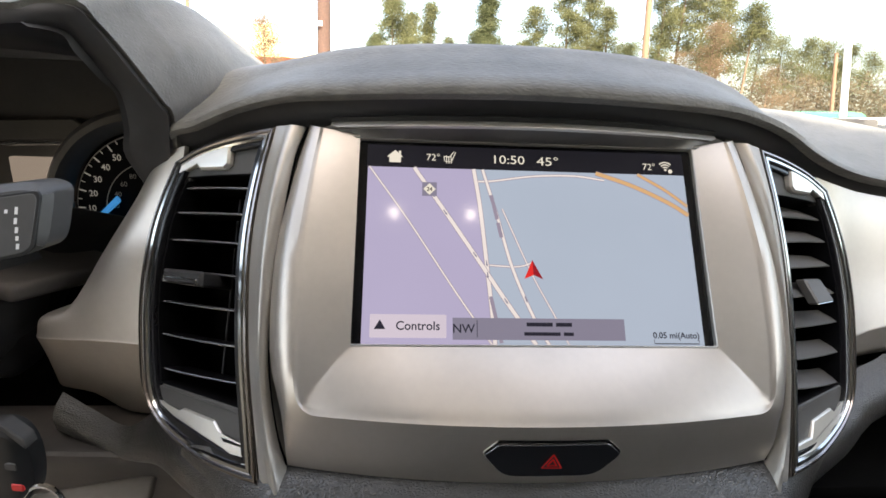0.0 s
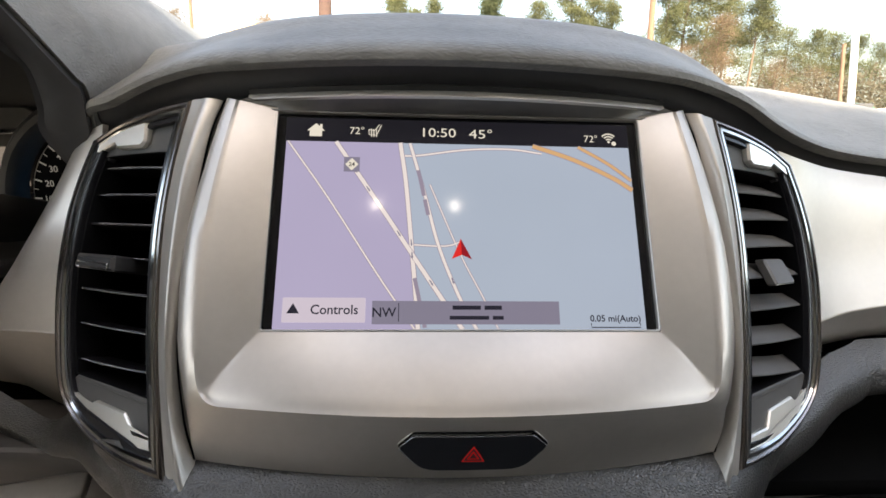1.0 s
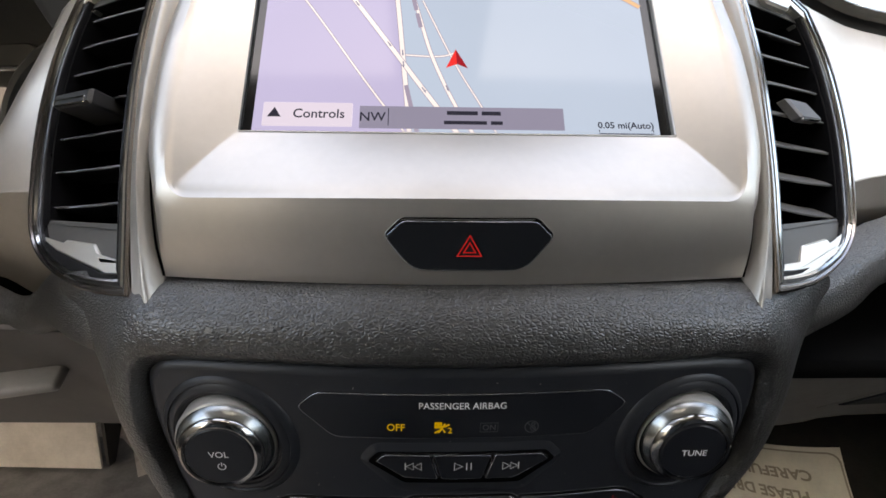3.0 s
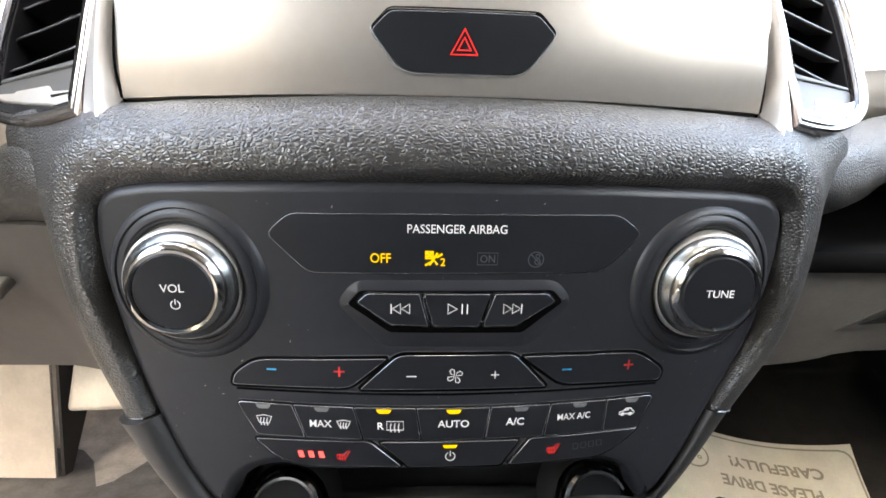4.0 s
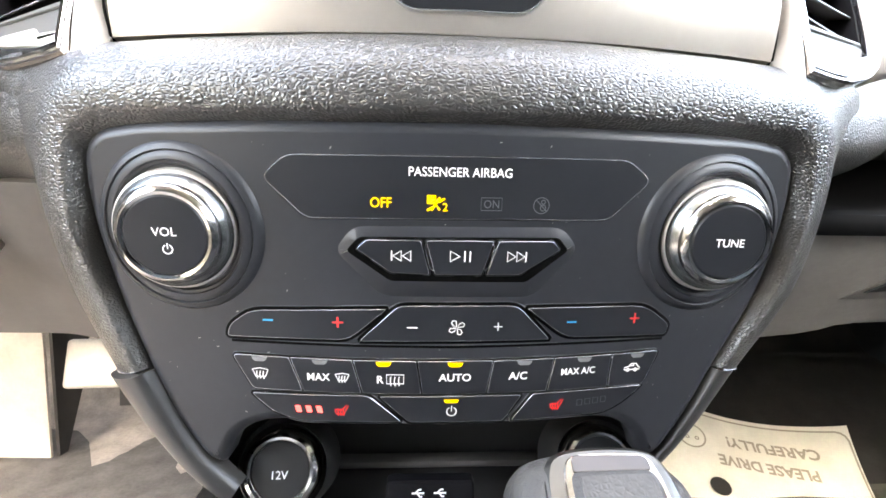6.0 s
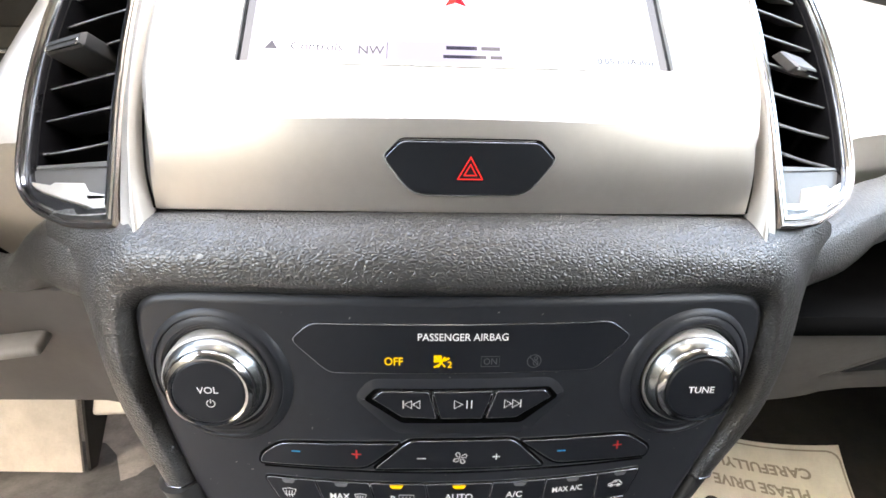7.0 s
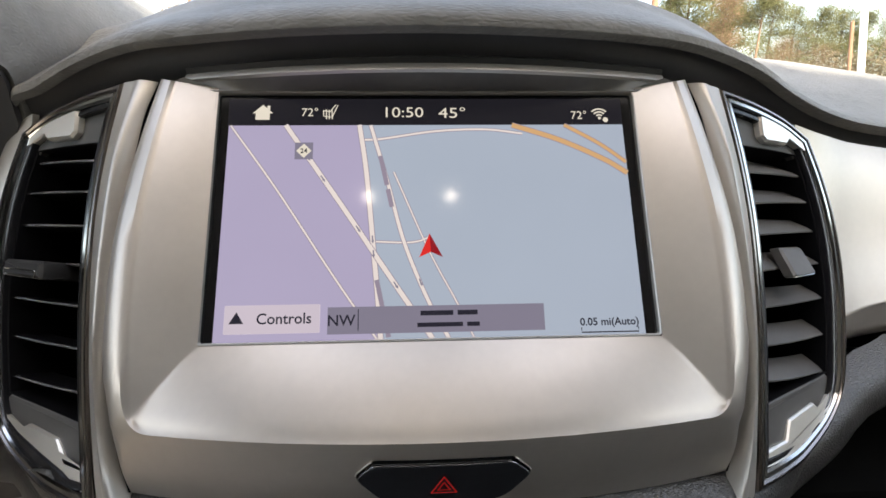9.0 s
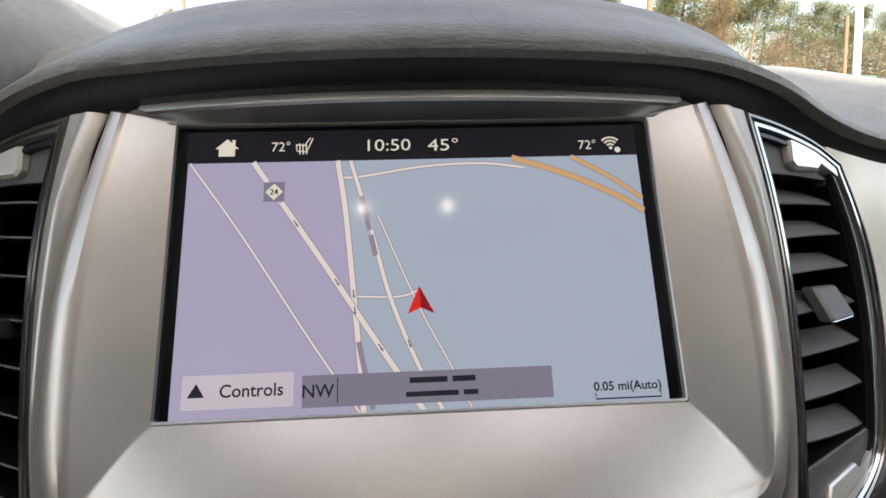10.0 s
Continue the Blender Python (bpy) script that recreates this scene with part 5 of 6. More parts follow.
part("tray_step", box_bm((0.13, 0.010, 0.004), Matrix.Translation(V(2, 30, -292)), 0.0015), DARKTRIM, console, "thin lighter step")
part("tray_ledge", box_bm((0.19, 0.08, 0.012), Matrix.Translation(V(0, 8, -303)), 0.003), SOFTBLACK, console)
usb = base("usb_panel", V(4, -20, -300), "small panel with two metal USB sockets", "socket panel")
on_usb = lambda u, v, d: V(u, -30 - d + (v + 281) * 0.4, v)
plate("backing", rounded(rect(-6.5, -283, 36, 26), 2), -6, 0, 0.8, on_usb, LOUVRE, usb, "black backing")
for u in (-11.5, -2.5):
    plate("usb_socket", rounded(rect(u, -284, 7.5, 4.6), 0.5), -2, 0.6, 0.3, on_usb, CHROME, usb, "metal socket", 0, 0.7)
    strokes("usb_symbol", [[(u - 2.6, -274), (u + 2.4, -274)], [(u - 1.2, -274), (u + 0.2, -272.8), (u + 1.3, -272.8)], [(u - 0.4, -274), (u + 0.6, -275.2), (u + 1.6, -275.2)]], 0.6, on_usb, 0.1, WHITE_INK, usb)

for s in (-1, 1):
    sock = base("power_socket", V(s * 74, 0, -278), "black 12 volt socket with a chrome ring and flap", "power socket", "12 volt sockets")
    c = V(s * 70.5, -12, -272)
    ax = Vector((0, -0.93, 0.30)).normalized()
    part("recess", lathe_bm([(22, -26), (21, -8), (19, -4), (17, -10), (16, -30)], c, ax, 40), SOFTBLACK, sock)
    part("barrel", lathe_bm([(15.6, -30), (15.6, -4), (16.4, -3.0), (16.4, -1.0)], c, ax, 40), BLACK, sock)
    part("ring", lathe_bm([(16.9, -6.0), (16.7, -1.4), (15.6, 0.8), (14.0, 1.5), (12.8, 1.2), (12.4, 0.2), (12.4, -1)], c, ax, 40), CHROME, sock, "chrome ring")
    flap = part("flap", lathe_bm([(12.5, -1.0), (12.2, 0.3), (8, 0.8), (0, 0.9)], c, ax, 40), BLACK, sock, "black flap")
    e1 = Vector((1, 0, 0))
    e2 = e1.cross(ax) * -1
    e2 = e2 if e2.z > 0 else -e2
    fc = c + ax * 0.0010
    on_flap = lambda u, v, d, fc=fc, e2=e2, ax=ax: fc + Vector((u * 0.001, 0, 0)) + e2 * v * 0.001 + ax * d * 0.001
    lettering("socket_word", "12V", 0, -1.6, 3.5, on_flap, 0.1, WHITE_INK, flap, bold=0.006)

# gear lever
lever = base("gear_lever", V(50, -95, -400), "grey leather gear lever knob with a silver frame", "gear lever")


def on_knob(u, v, d):
    """The knob's face, leaning towards the driver; u across, v up from its foot, d proud of it."""
    return V(47.2 + u * 1.05 - 0.03 * v, -60 + 0.78 * v - 0.62 * d, -235.6 + 0.62 * v + 0.78 * d)


KL = leather("grey_lever_leather", (0.060, 0.059, 0.058), 520.0, 0.00012, 0.5)
BODY_K = ccw(rounded([(-30, -66), (-31, -16), (-27, -6.2), (-20.5, -2.4), (-9, 0), (8, 0.3), (20.6, -2.2), (26.5, -8.0), (31, -16), (33, -66)], [8, 20, 8, 8, 10, 10, 8, 8, 20, 8], 4))
bm = bmesh.new()
rings = [[bm.verts.new((p.x, p.y, d)) for p in inset(BODY_K, w)] for w, d in ((4, -40), (1, -26), (0, -14), (0.6, -8.5), (2.4, -4.2), (5.2, -1.6), (9, -0.2), (10, 0))]
for r0, r1 in zip(rings, rings[1:]):
    for i in range(len(BODY_K)):
        j = (i + 1) % len(BODY_K)
        bm.faces.new((r0[i], r0[j], r1[j], r1[i]))
bm.faces.new(rings[0][::-1])
bm.faces.new(rings[-1])
for v in bm.verts:
    v.co = on_knob(*v.co)
part("knob", bm, KL, lever, "rounded grey leather knob", 60)
KL.node_tree.nodes["Principled BSDF"].inputs["Specular IOR Level"].default_value = 0.22
KNOB_M = plastic("lever_silver", (0.085, 0.083, 0.078), 0.36, grain=1200, depth=0.00002, metal=0.85)
FRAME_O = [(-20, -60), (-19.4, -15), (-17, -5.6), (-11, -2.6), (4, -1.4), (16.5, -2.6), (20.6, -6), (24, -15.5), (26, -60)]
FRAME_I = [(-13.4, -58), (-13, -14), (-11.6, -7), (-7, -4.4), (14, -4.6), (16.6, -7.4), (18.8, -14.5), (20, -58)]
fall = lambda u, v, d: on_knob(u, v, d - 0.012 * max(0.0, abs(u - 2) - 8) ** 2 - 0.5 * max(0.0, v + 8) ** 1.2 * 0.35)
fo, fi = ccw(rounded(FRAME_O, [4, 12, 8, 6, 14, 6, 6, 14, 4], 5)), ccw(rounded(FRAME_I, [4, 8, 4, 4, 4, 4, 8, 4], 5))
plate("frame", fo, -6, 1.9, 1.3, fall, KNOB_M, lever, "broad silver frame", 4, wide=1.6)
plate("inner_edge", fi, 1.2, 2.3, 0.4, fall, CHROME, lever, "bright chrome inner edge", 4)
BRONZE = plastic("polished_bronze", (0.045, 0.036, 0.030), 0.2, spec=0.25, grain=300, depth=0.000004)
plate("front_window", rounded([(-9.6, -11), (-9.4, -6.2), (-7.6, -5.2), (13.6, -5.4), (15.2, -6.6), (15.4, -10.6)], 1.0, 3), 1.6, 2.5, 0.2, fall, BRONZE, lever, "polished dark bronze window", 4)
plate("leather_inlay", rounded([(-11.4, -56), (-11, -13), (-9, -10.6), (14.6, -10.0), (17.4, -14), (18.4, -56)], [3, 4, 2.5, 2.5, 4, 3], 4), 1.4, 3.6, 1.5, fall, KL, lever, "grey leather inlay", 4, wide=2.2)
part("shaft", tube_bm([V(47, -84, -290), V(49, -80, -330), V(50, -84, -400)], [0.012, 0.009, 0.012], 14), SATIN, lever, "metal shaft")
part("gaiter", lathe_bm([(52, 0), (46, 12), (36, 26), (24, 44), (14, 62)], V(50, -84, -395), (0, 0, 1), 24), LEATHER, lever, "black leather gaiter")
tunnel = base("centre_console", V(0, -200, -420), "black centre console between the seats", "console")
part("top", box_bm((0.21, 0.75, 0.06), Matrix.Translation(V(0, -260, -420)), 0.012), SOFTBLACK, tunnel)
part("body", box_bm((0.24, 0.95, 0.17), Matrix.Translation(V(0, -180, -480)), 0.02), DARKTRIM, tunnel)
part("stack_back", box_bm((0.19, 0.20, 0.26), Matrix.Translation(V(0, 165, -380)), 0.02), DARKTRIM, tunnel)

# footwells
DARKCARPET = plastic("black_carpet", (0.017, 0.017, 0.018), 0.95, grain=500.0, depth=0.0008, amount=0.3)
for s, nm in ((-1, "driver"), (1, "passenger")):
    FW = [[V(s * x, y, z + (3.0 * math.sin(x * 0.05 + y * 0.011) if s < 0 else 0.5 * min(180, max(0, y - 330)))) for y, z in ((-700, -500), (-300, -500), (0, -501), (100, -502), (200, -504), (270, -506), (330, -506), (400, -506), (500, -503), (560, -490), (600, -430), (625, -330), (630, -200))] for x in (118, 180, 240, 300, 360, 420, 500, 600, 760)]
    tagged(loft("footwell_carpet", FW, CARPET if s < 0 else DARKCARPET, along=2, across=3), ("wrinkled pale cover on the %s's footwell floor" if s < 0 else "black carpet of the %s's footwell") % nm, "carpet", kind="structure")
    tagged(part("tunnel_side", grid_bm([[V(s * (118 + 0.0 * y), y, z) for y in (-700, -300, 0, 200, 420, 620)] for z in (-500, -440, -380, -300)]), CARPET if s < 0 else DARKCARPET), "carpeted side of the transmission tunnel", "carpet", kind="structure")
# the sunlight on this upright is put into its pale colour
kick = base("sunlit_side", V(-580, 430, -500), "upright side of the driver's footwell, coloured pale as sunlit", "liner")
KICK = [[V(x, y, z) for z in (-500, -470, -420, -370, -320)] for x, y in ((-760, 436), (-620, 430), (-500, 424), (-478, 423))]
loft("face", KICK, plastic("sunlit_side_pale", (0.62, 0.57, 0.52), 0.8, grain=300.0, depth=0.0003), kick, "", along=3, across=3, thick=0.004)
bm = grid_bm([[V(-474, 424, -326), V(-474, 424, -410), V(-474, 424, -500)], [V(-472, 500, -326), V(-472, 480, -410), V(-472, 436, -500)]], thick=0.004)
part("side", bm, SOFTBLACK, kick, "dark side")
loft("toe_panel", [[V(-470, 560, -505), V(-470, 566, -420), V(-470, 570, -300)], [V(-360, 556, -505), V(-360, 562, -420), V(-360, 566, -300)], [V(-150, 556, -505), V(-150, 562, -420), V(-150, 566, -300)]],
     plastic("grey_felt", (0.22, 0.21, 0.20), 0.95, grain=400.0, depth=0.0006, amount=0.25), dashboard, "grey felt toe panel", thick=0.004)

paper = base("paper_floor_mat", V(440, 400, -500), "cream paper floor mat with faded printing", "floor mat")
PU = Vector((0.972, -0.215, -0.095)).normalized()
PN = PU.cross(Vector((0.0, 0.894, 0.447))).normalized()
PV, PO = PN.cross(PU) * -1, V(470, 402, -459)


def on_paper(u, v, d):
    """A sheet lying askew on the sloping passenger floor, its far corners curled up; u along its far edge, v up the sheet."""
    lift = (CURL_R * max(0.0, (u + 5) / 105.0) ** 2 + CURL_L * min(1.0, max(0.0, (-5 - u) / 80.0)) ** 2) * max(0.0, 1 + v / 130.0) ** 2 + 1.2 * math.sin(u * 0.035 + v * 0.02) + 1.0
    return PO + PU * u * 0.001 - PV * v * 0.001 + PN * 0.001 * (lift + d)


CURL_R, CURL_L = 26.0, 8.0
part("sheet", grid_bm([[on_paper(u, v, 0) for u in range(-240, 107, 12)] for v in range(-300, 1, 12)], thick=0.0012), PAPER, paper)
FADED = plastic("faded_print", (0.40, 0.37, 0.31), 0.9)
lettering("upper_lettering", "PLEASE DRIVE", -17, -73, 15, on_paper, 2.0, FADED, paper, turn=180, bold=0.03, stretch=0.95)
lettering("lower_lettering", "CAREFULLY!", -3, -43, 15, on_paper, 2.0, FADED, paper, turn=180, bold=0.03, stretch=1.0)
strokes("printed_border", [[(u, -9) for u in range(-230, 81, 10)] + [(86, -11), (90, -15), (92, -21)] + [(92, v) for v in range(-30, -291, -20)]], 2.4, on_paper, 2.0, FADED, paper)
strokes("printed_emblem", [ring_pts(-104, -45, 17, 24)], 2.2, on_paper, 2.0, FADED, paper)
for u in (-110, -98):
    strokes("printed_dot", [ring_pts(u, -48, 2.2, 10)], 1.6, on_paper, 2.0, FADED, paper)
patches("hole", [ring_pts(-84, -112, 12, 20)[:-1]], on_paper, 2.2, SOFTBLACK, paper, "torn dark hole")
liner = base("footwell_liner", V(330, 330, -300), "crumpled dark liner in the passenger footwell", "liner")
LINERM = plastic("dark_liner_cloth", (0.045, 0.046, 0.048), 0.7, grain=400.0, depth=0.0004, amount=0.25)
loft("sheet", [[V(150, 500, -490), V(160, 440, -400), V(170, 380, -330), V(175, 340, -250)], [V(300, 560, -490), V(300, 480, -420), V(310, 400, -330), V(310, 350, -250)],
               [V(400, 560, -490), V(395, 480, -400), V(385, 400, -320), V(370, 350, -250)], [V(470, 600, -490), V(450, 560, -400), V(430, 500, -320), V(410, 440, -250)]], LINERM, liner, "", thick=0.003)

# pedals
pedal = base("brake_pedal", V(-370, 360, -300), "brake pedal with a bright worn pad on a black arm", "pedal")
part("arm", tube_bm([V(-372, 330, -190), V(-372, 372, -260), V(-371, 376, -310), V(-370, 366, -346)], [0.012, 0.012, 0.012, 0.010], 10, 0.5), SOFTBLACK, pedal, "black arm")
PADM = plastic("pedal_metal", (0.62, 0.58, 0.52), 0.4, metal=0.2)
part("pad", box_bm((0.072, 0.012, 0.055), Matrix.Translation(V(-368, 352, -350)) @ pose(0, 0, 0, -18, 0, 4), 0.005, 3), PADM, pedal, "pale rectangular pad")

# instruments and controls on the driver's side
cluster = base("instrument_cluster", V(-300, 130, 20), "instrument cluster with a round speedometer and a pale display", "instruments")
on_dial = lambda u, v, d: V(u, 290 - d, v)
part("backplate", plate_bm(rect(-470, 0, 420, 210), -14, -11, 0.5, on_dial), DARKTRIM, cluster)
DIAL = (-326, -43)
dial = part("speedometer", lathe_bm([(84, -2), (82, 0), (0, 0)], on_dial(*DIAL, 0), (0, -1, 0), 56), LOUVRE, cluster, "dark dial")
part("dial_housing", lathe_bm([(108, -6), (106, 10), (100, 18), (94, 19), (89.5, 15), (84, 1)], on_dial(*DIAL, 0), (0, -1, 0), 56), plastic("dial_housing_plastic", (0.11, 0.11, 0.115), 0.45), cluster, "flared dark grey housing")
for k in range(27):
    a = radians(205 - k * 6.85)
    c, s_ = math.cos(a), math.sin(a)
    r0 = 73 if k % 2 == 0 else 76
    strokes("tick", [[(DIAL[0] + r0 * c, DIAL[1] + r0 * s_), (DIAL[0] + 80 * c, DIAL[1] + 80 * s_)]], 1.4 if k % 2 == 0 else 0.8, on_dial, 0.6, DIALPRINT, dial)
strokes("outer_scale", [ring_pts(*DIAL, 80.6, 44, 0, 215)], 1.2, on_dial, 0.6, GREY_INK, dial)
for k, num in enumerate(("10", "20", "30", "40", "50", "60", "70", "80", "90", "100")):
    a = radians(177.5 - k * 13.7)
    lettering("dial_number", num, DIAL[0] + 66 * math.cos(a), DIAL[1] + 66 * math.sin(a), 6.4, on_dial, 0.6, DIALPRINT, dial, bold=0.01)
for k, num in enumerate(("20", "40", "60", "80", "100")):
    a = radians(172 - k * 17)
    lettering("dial_number", num, DIAL[0] + 43 * math.cos(a), DIAL[1] + 43 * math.sin(a), 5.2, on_dial, 0.6, LED_OFF, dial)
strokes("inner_scale", [ring_pts(*DIAL, 52, 36, 10, 215)], 1.0, on_dial, 0.6, LED_OFF, dial)
NEEDLE = glow("blue_needle", (0.05, 0.35, 0.9), 0.10, basec=(0.02, 0.2, 0.6))
part("needle", tube_bm([on_dial(DIAL[0] - 36, DIAL[1] + 14, 6), on_dial(DIAL[0] - 76, DIAL[1] - 23, 6)], [0.0046, 0.0030], 8, 0.5), NEEDLE, cluster, "blue needle")
# grey bar stands in for the glint along the dial's lower edge
part("lower_glare_ring", tube_bm([on_dial(DIAL[0] + 86 * math.cos(a), DIAL[1] + 86 * math.sin(a), 6) for a in (radians(188 + 5 * q_) for q_ in range(12))], 0.003, 8), GREYTRIM, cluster, "pale bar for the glare on the dial's lower rim")
plate("display", rounded(rect(-444, -10, 56, 40), 3), -11, -7, 0.4, on_dial, glow("pale_display", (0.60, 0.50, 0.45), 0.075), cluster, "pale lit display")
plate("display_slot", rect(-452, -53, 56, 8), -11, -3, 0.4, on_dial, GAP, cluster)
plate("lower_panel", rect(-452, -58, 76, 44), -11, -4, 1.0, on_dial, GREYTRIM, cluster, "grey panel under the display")
plate("upper_panel", [(-560, 24), (-398, 28), (-386, 44), (-396, 50), (-560, 42)], -11, 6, 1.5, on_dial, DARKTRIM, cluster, "dark panel over the display")
part("brow", tube_bm([V(-560, 280, 22), V(-470, 281, 23.5), V(-396, 282, 26.5)], 0.0022, 8), EDGE, cluster)

STALKM = plastic("stalk_plastic", (0.065, 0.065, 0.065), 0.45, grain=1200.0, depth=0.00006)
stalk = base("wiper_stalk", V(-230, -20, 10), "black wiper stalk with white markings", "stalk")
on_stalk = lambda u, v, d: V(u, -22 - d + (u + 215) * 0.25 + (v - 15) * 0.35, v)
plate("head", rounded([(-294, -12), (-294, 20), (-247, 27.5), (-224, 31), (-218, 28), (-217, 24), (-218, 6), (-221, 2), (-236, -1.5)], [2, 2, 6, 6, 5, 5, 5, 5, 6], 4), -17, 0, 4.0, on_stalk, STALKM, stalk, "rounded grey-black head", wide=3.0)
plate("face", rounded([(-286, -9), (-286, 15), (-251, 22), (-222, 26.5), (-220.5, 24), (-221.5, 5), (-224, 2.5)], 2), -1, 0.5, 0.3, on_stalk, STALKM, stalk, "printed face")
plate("face_edge", rounded([(-287, -10), (-287, 16), (-251, 23), (-221, 27.5), (-219.5, 25), (-220.5, 4), (-223, 1.5)], 2), -1, 0.3, 0.2, on_stalk, BLACK, stalk, "black outline of the printed face")
strokes("markings", [[(u + 7, v), (u + 7, w)] for u, v, w in ((-234, 21, 18), (-234, 16.6, 14.2), (-233.4, 13, 10.6), (-233, 9.4, 7.6), (-232.6, 6.4, 4.2), (-237.4, 20, 18.5), (-243, 19, 16), (-244, 12, 9), (-244, 6, 3))], 1.1, on_stalk, 0.9, WHITE_INK, stalk)
part("stem", tube_bm([V(-270, -10, 8), V(-330, 0, 0), V(-400, 20, -10)], 0.009, 12), SOFTBLACK, stalk)
column = base("steering_column", V(-400, 0, -60), "black plastic steering column shroud", "steering column")
part("shroud", tube_bm([V(-400, -60, -30), V(-400, 20, -50), V(-400, 120, -70)], [0.062, 0.07, 0.075], 24), DARKTRIM, column)
part("lower_lip", box_bm((0.14, 0.10, 0.012), Matrix.Translation(V(-362, 128, -47)) @ pose(0, 0, 0, -6, 8, -14), 0.004, 3), KNEEM, column, "dark grey lip of the column shroud")
part("column_cover", box_bm((0.13, 0.16, 0.075), Matrix.Translation(V(-384, 170, -76)) @ pose(0, 0, 0, 8, 6, -10), 0.014, 3), SOFTBLACK, column, "black lower cover")
keys_ = base("key_fob", V(-240, -35, -95), "black key fob with chrome ring in the ignition", "key")
on_fob = lambda u, v, d: V(-246 + u, -36 - d + 0.06 * u - 0.012 * u * u, -96 + v)
plate("fob", rounded([(-15, 20), (6, 22), (14, 15), (16, 2), (13, -14), (4, -24), (-13, -22), (-18, 0)], [8, 8, 7, 8, 8, 8, 8, 10], 4), -9, 2.0, 3.0, on_fob, BLACK, keys_, "rounded black fob", wide=3.5)
plate("fob_band", rounded([(-12, 21.4), (5, 23), (14.8, 16), (15.6, 11), (13.4, 12), (4.6, 19.4), (-12, 18)], 1.5, 3), -6, 1.2, 0.6, on_fob, DARKTRIM, keys_, "grey edge of the fob")
for nm, u, v, m_ in (("lock_button", -4, 6, DARKTRIM), ("unlock_button", 7, 2, DARKTRIM), ("boot_button", -3, -6, DARKTRIM), ("panic_button", 8, -9, RED_INK)):
    plate(nm, rounded(rect(u, v, 6.0, 4.2), 1.4, 3), 0.0, 2.5, 0.6, on_fob, m_, keys_, "small raised button")
part("key_ring", tube_bm([V(-230 + 9 * math.cos(a), -36, -118 + 12 * math.sin(a)) for a in (2 * math.pi * k / 20 for k in range(21))], 0.0012, 6), CHROME, keys_, "chrome ring")

# ---- cabin shell ----
def shell(name, bm, mat, label, category, kind="structure"):
    return tagged(part(name, bm, mat), label, category, kind=kind)


FLOORCARPET = plastic("grey_cabin_carpet", (0.15, 0.145, 0.14), 0.95, grain=500.0, depth=0.0008, amount=0.3)
shell("ceiling", grid_bm([[V(x, y, 530 - 0.00009 * x * x - 0.00006 * (y + 700) ** 2) for x in range(-760, 761, 152)] for y in (-1900, -1500, -1100, -700, -450, -240)], thick=0.02), HEADLINER, "pale cloth headliner", "ceiling")
shell("floor", box_bm((1.56, 2.6, 0.03), Matrix.Translation(V(0, -700, -520))), FLOORCARPET, "dark carpeted cabin floor", "floor")
CABIN = plastic("cabin_trim", (0.06, 0.059, 0.057), 0.6)
for s, nm in ((-1, "driver"), (1, "passenger")):
    ajar = pose(0, 0, 0, 0, 0, 0 if s > 0 else -8)      # the driver's door is not quite shut
    shell("door_lower_" + nm, box_bm((0.06, 1.35, 0.62), Matrix.Translation(V(s * 790, 405, -240)) @ ajar @ Matrix.Translation((0, -0.675, 0)), 0.02), CABIN, "dark lower panel of the front door", "door")
    shell("kick_panel_" + nm, box_bm((0.03, 0.28, 0.62), Matrix.Translation(V(s * 775, 530, -240)), 0.01), SOFTBLACK, "black kick panel beside the footwell", "panel")
    shell("door_rear_" + nm, box_bm((0.06, 0.95, 0.62), Matrix.Translation(V(s * 790, -1430, -230)), 0.02), CABIN, "dark lower panel of the rear door", "door")
    shell("pillar_front_" + nm, tube_bm([V(s * 775, 480, 60), V(s * 745, 130, 280), V(s * 700, -240, 500)], 0.035, 10), CABIN, "windscreen pillar trim", "pillar")
    shell("pillar_middle_" + nm, box_bm((0.05, 0.12, 0.60), Matrix.Translation(V(s * 755, -940, 280)), 0.02), CABIN, "middle door pillar trim", "pillar")
    shell("pillar_rear_" + nm, box_bm((0.05, 0.20, 0.60), Matrix.Translation(V(s * 745, -1830, 280)), 0.02), CABIN, "rear pillar trim", "pillar")
shell("wall_rear", box_bm((1.5, 0.05, 0.62), Matrix.Translation(V(0, -1920, -230)), 0.02), CABIN, "rear cabin wall below the window", "wall")
TINT = plastic("privacy_glass", (0.012, 0.013, 0.014), 0.05, grain=100.0, depth=0.000001)
for s, nm in ((-1, "driver"), (1, "passenger")):
    shell("window_rear_" + nm, box_bm((0.006, 0.84, 0.46), Matrix.Translation(V(s * 772, -1400, 290)) @ pose(0, 0, 0, 0, -s * 6, 0), 0.002), TINT, "dark privacy glass of the rear door", "window")
shell("window_back", box_bm((1.46, 0.006, 0.50), Matrix.Translation(V(0, -1915, 300)) @ pose(0, 0, 0, 8), 0.002), TINT, "dark rear window", "window")
for s in (-1, 1):
    seat = base("front_seat", V(s * 370, -800, -450), "dark cloth front seat with a tall backrest", "seat", "front seats")
    part("cushion", box_bm((0.5, 0.5, 0.16), Matrix.Translation(V(s * 370, -720, -260)), 0.05, 3), SOFTBLACK, seat)
    part("backrest", box_bm((0.5, 0.14, 0.62), Matrix.Translation(V(s * 370, -1010, 40)) @ pose(0, 0, 0, 14), 0.05, 3), SOFTBLACK, seat)
    part("headrest", box_bm((0.26, 0.10, 0.18), Matrix.Translation(V(s * 370, -1110, 420)), 0.04, 3), SOFTBLACK, seat)
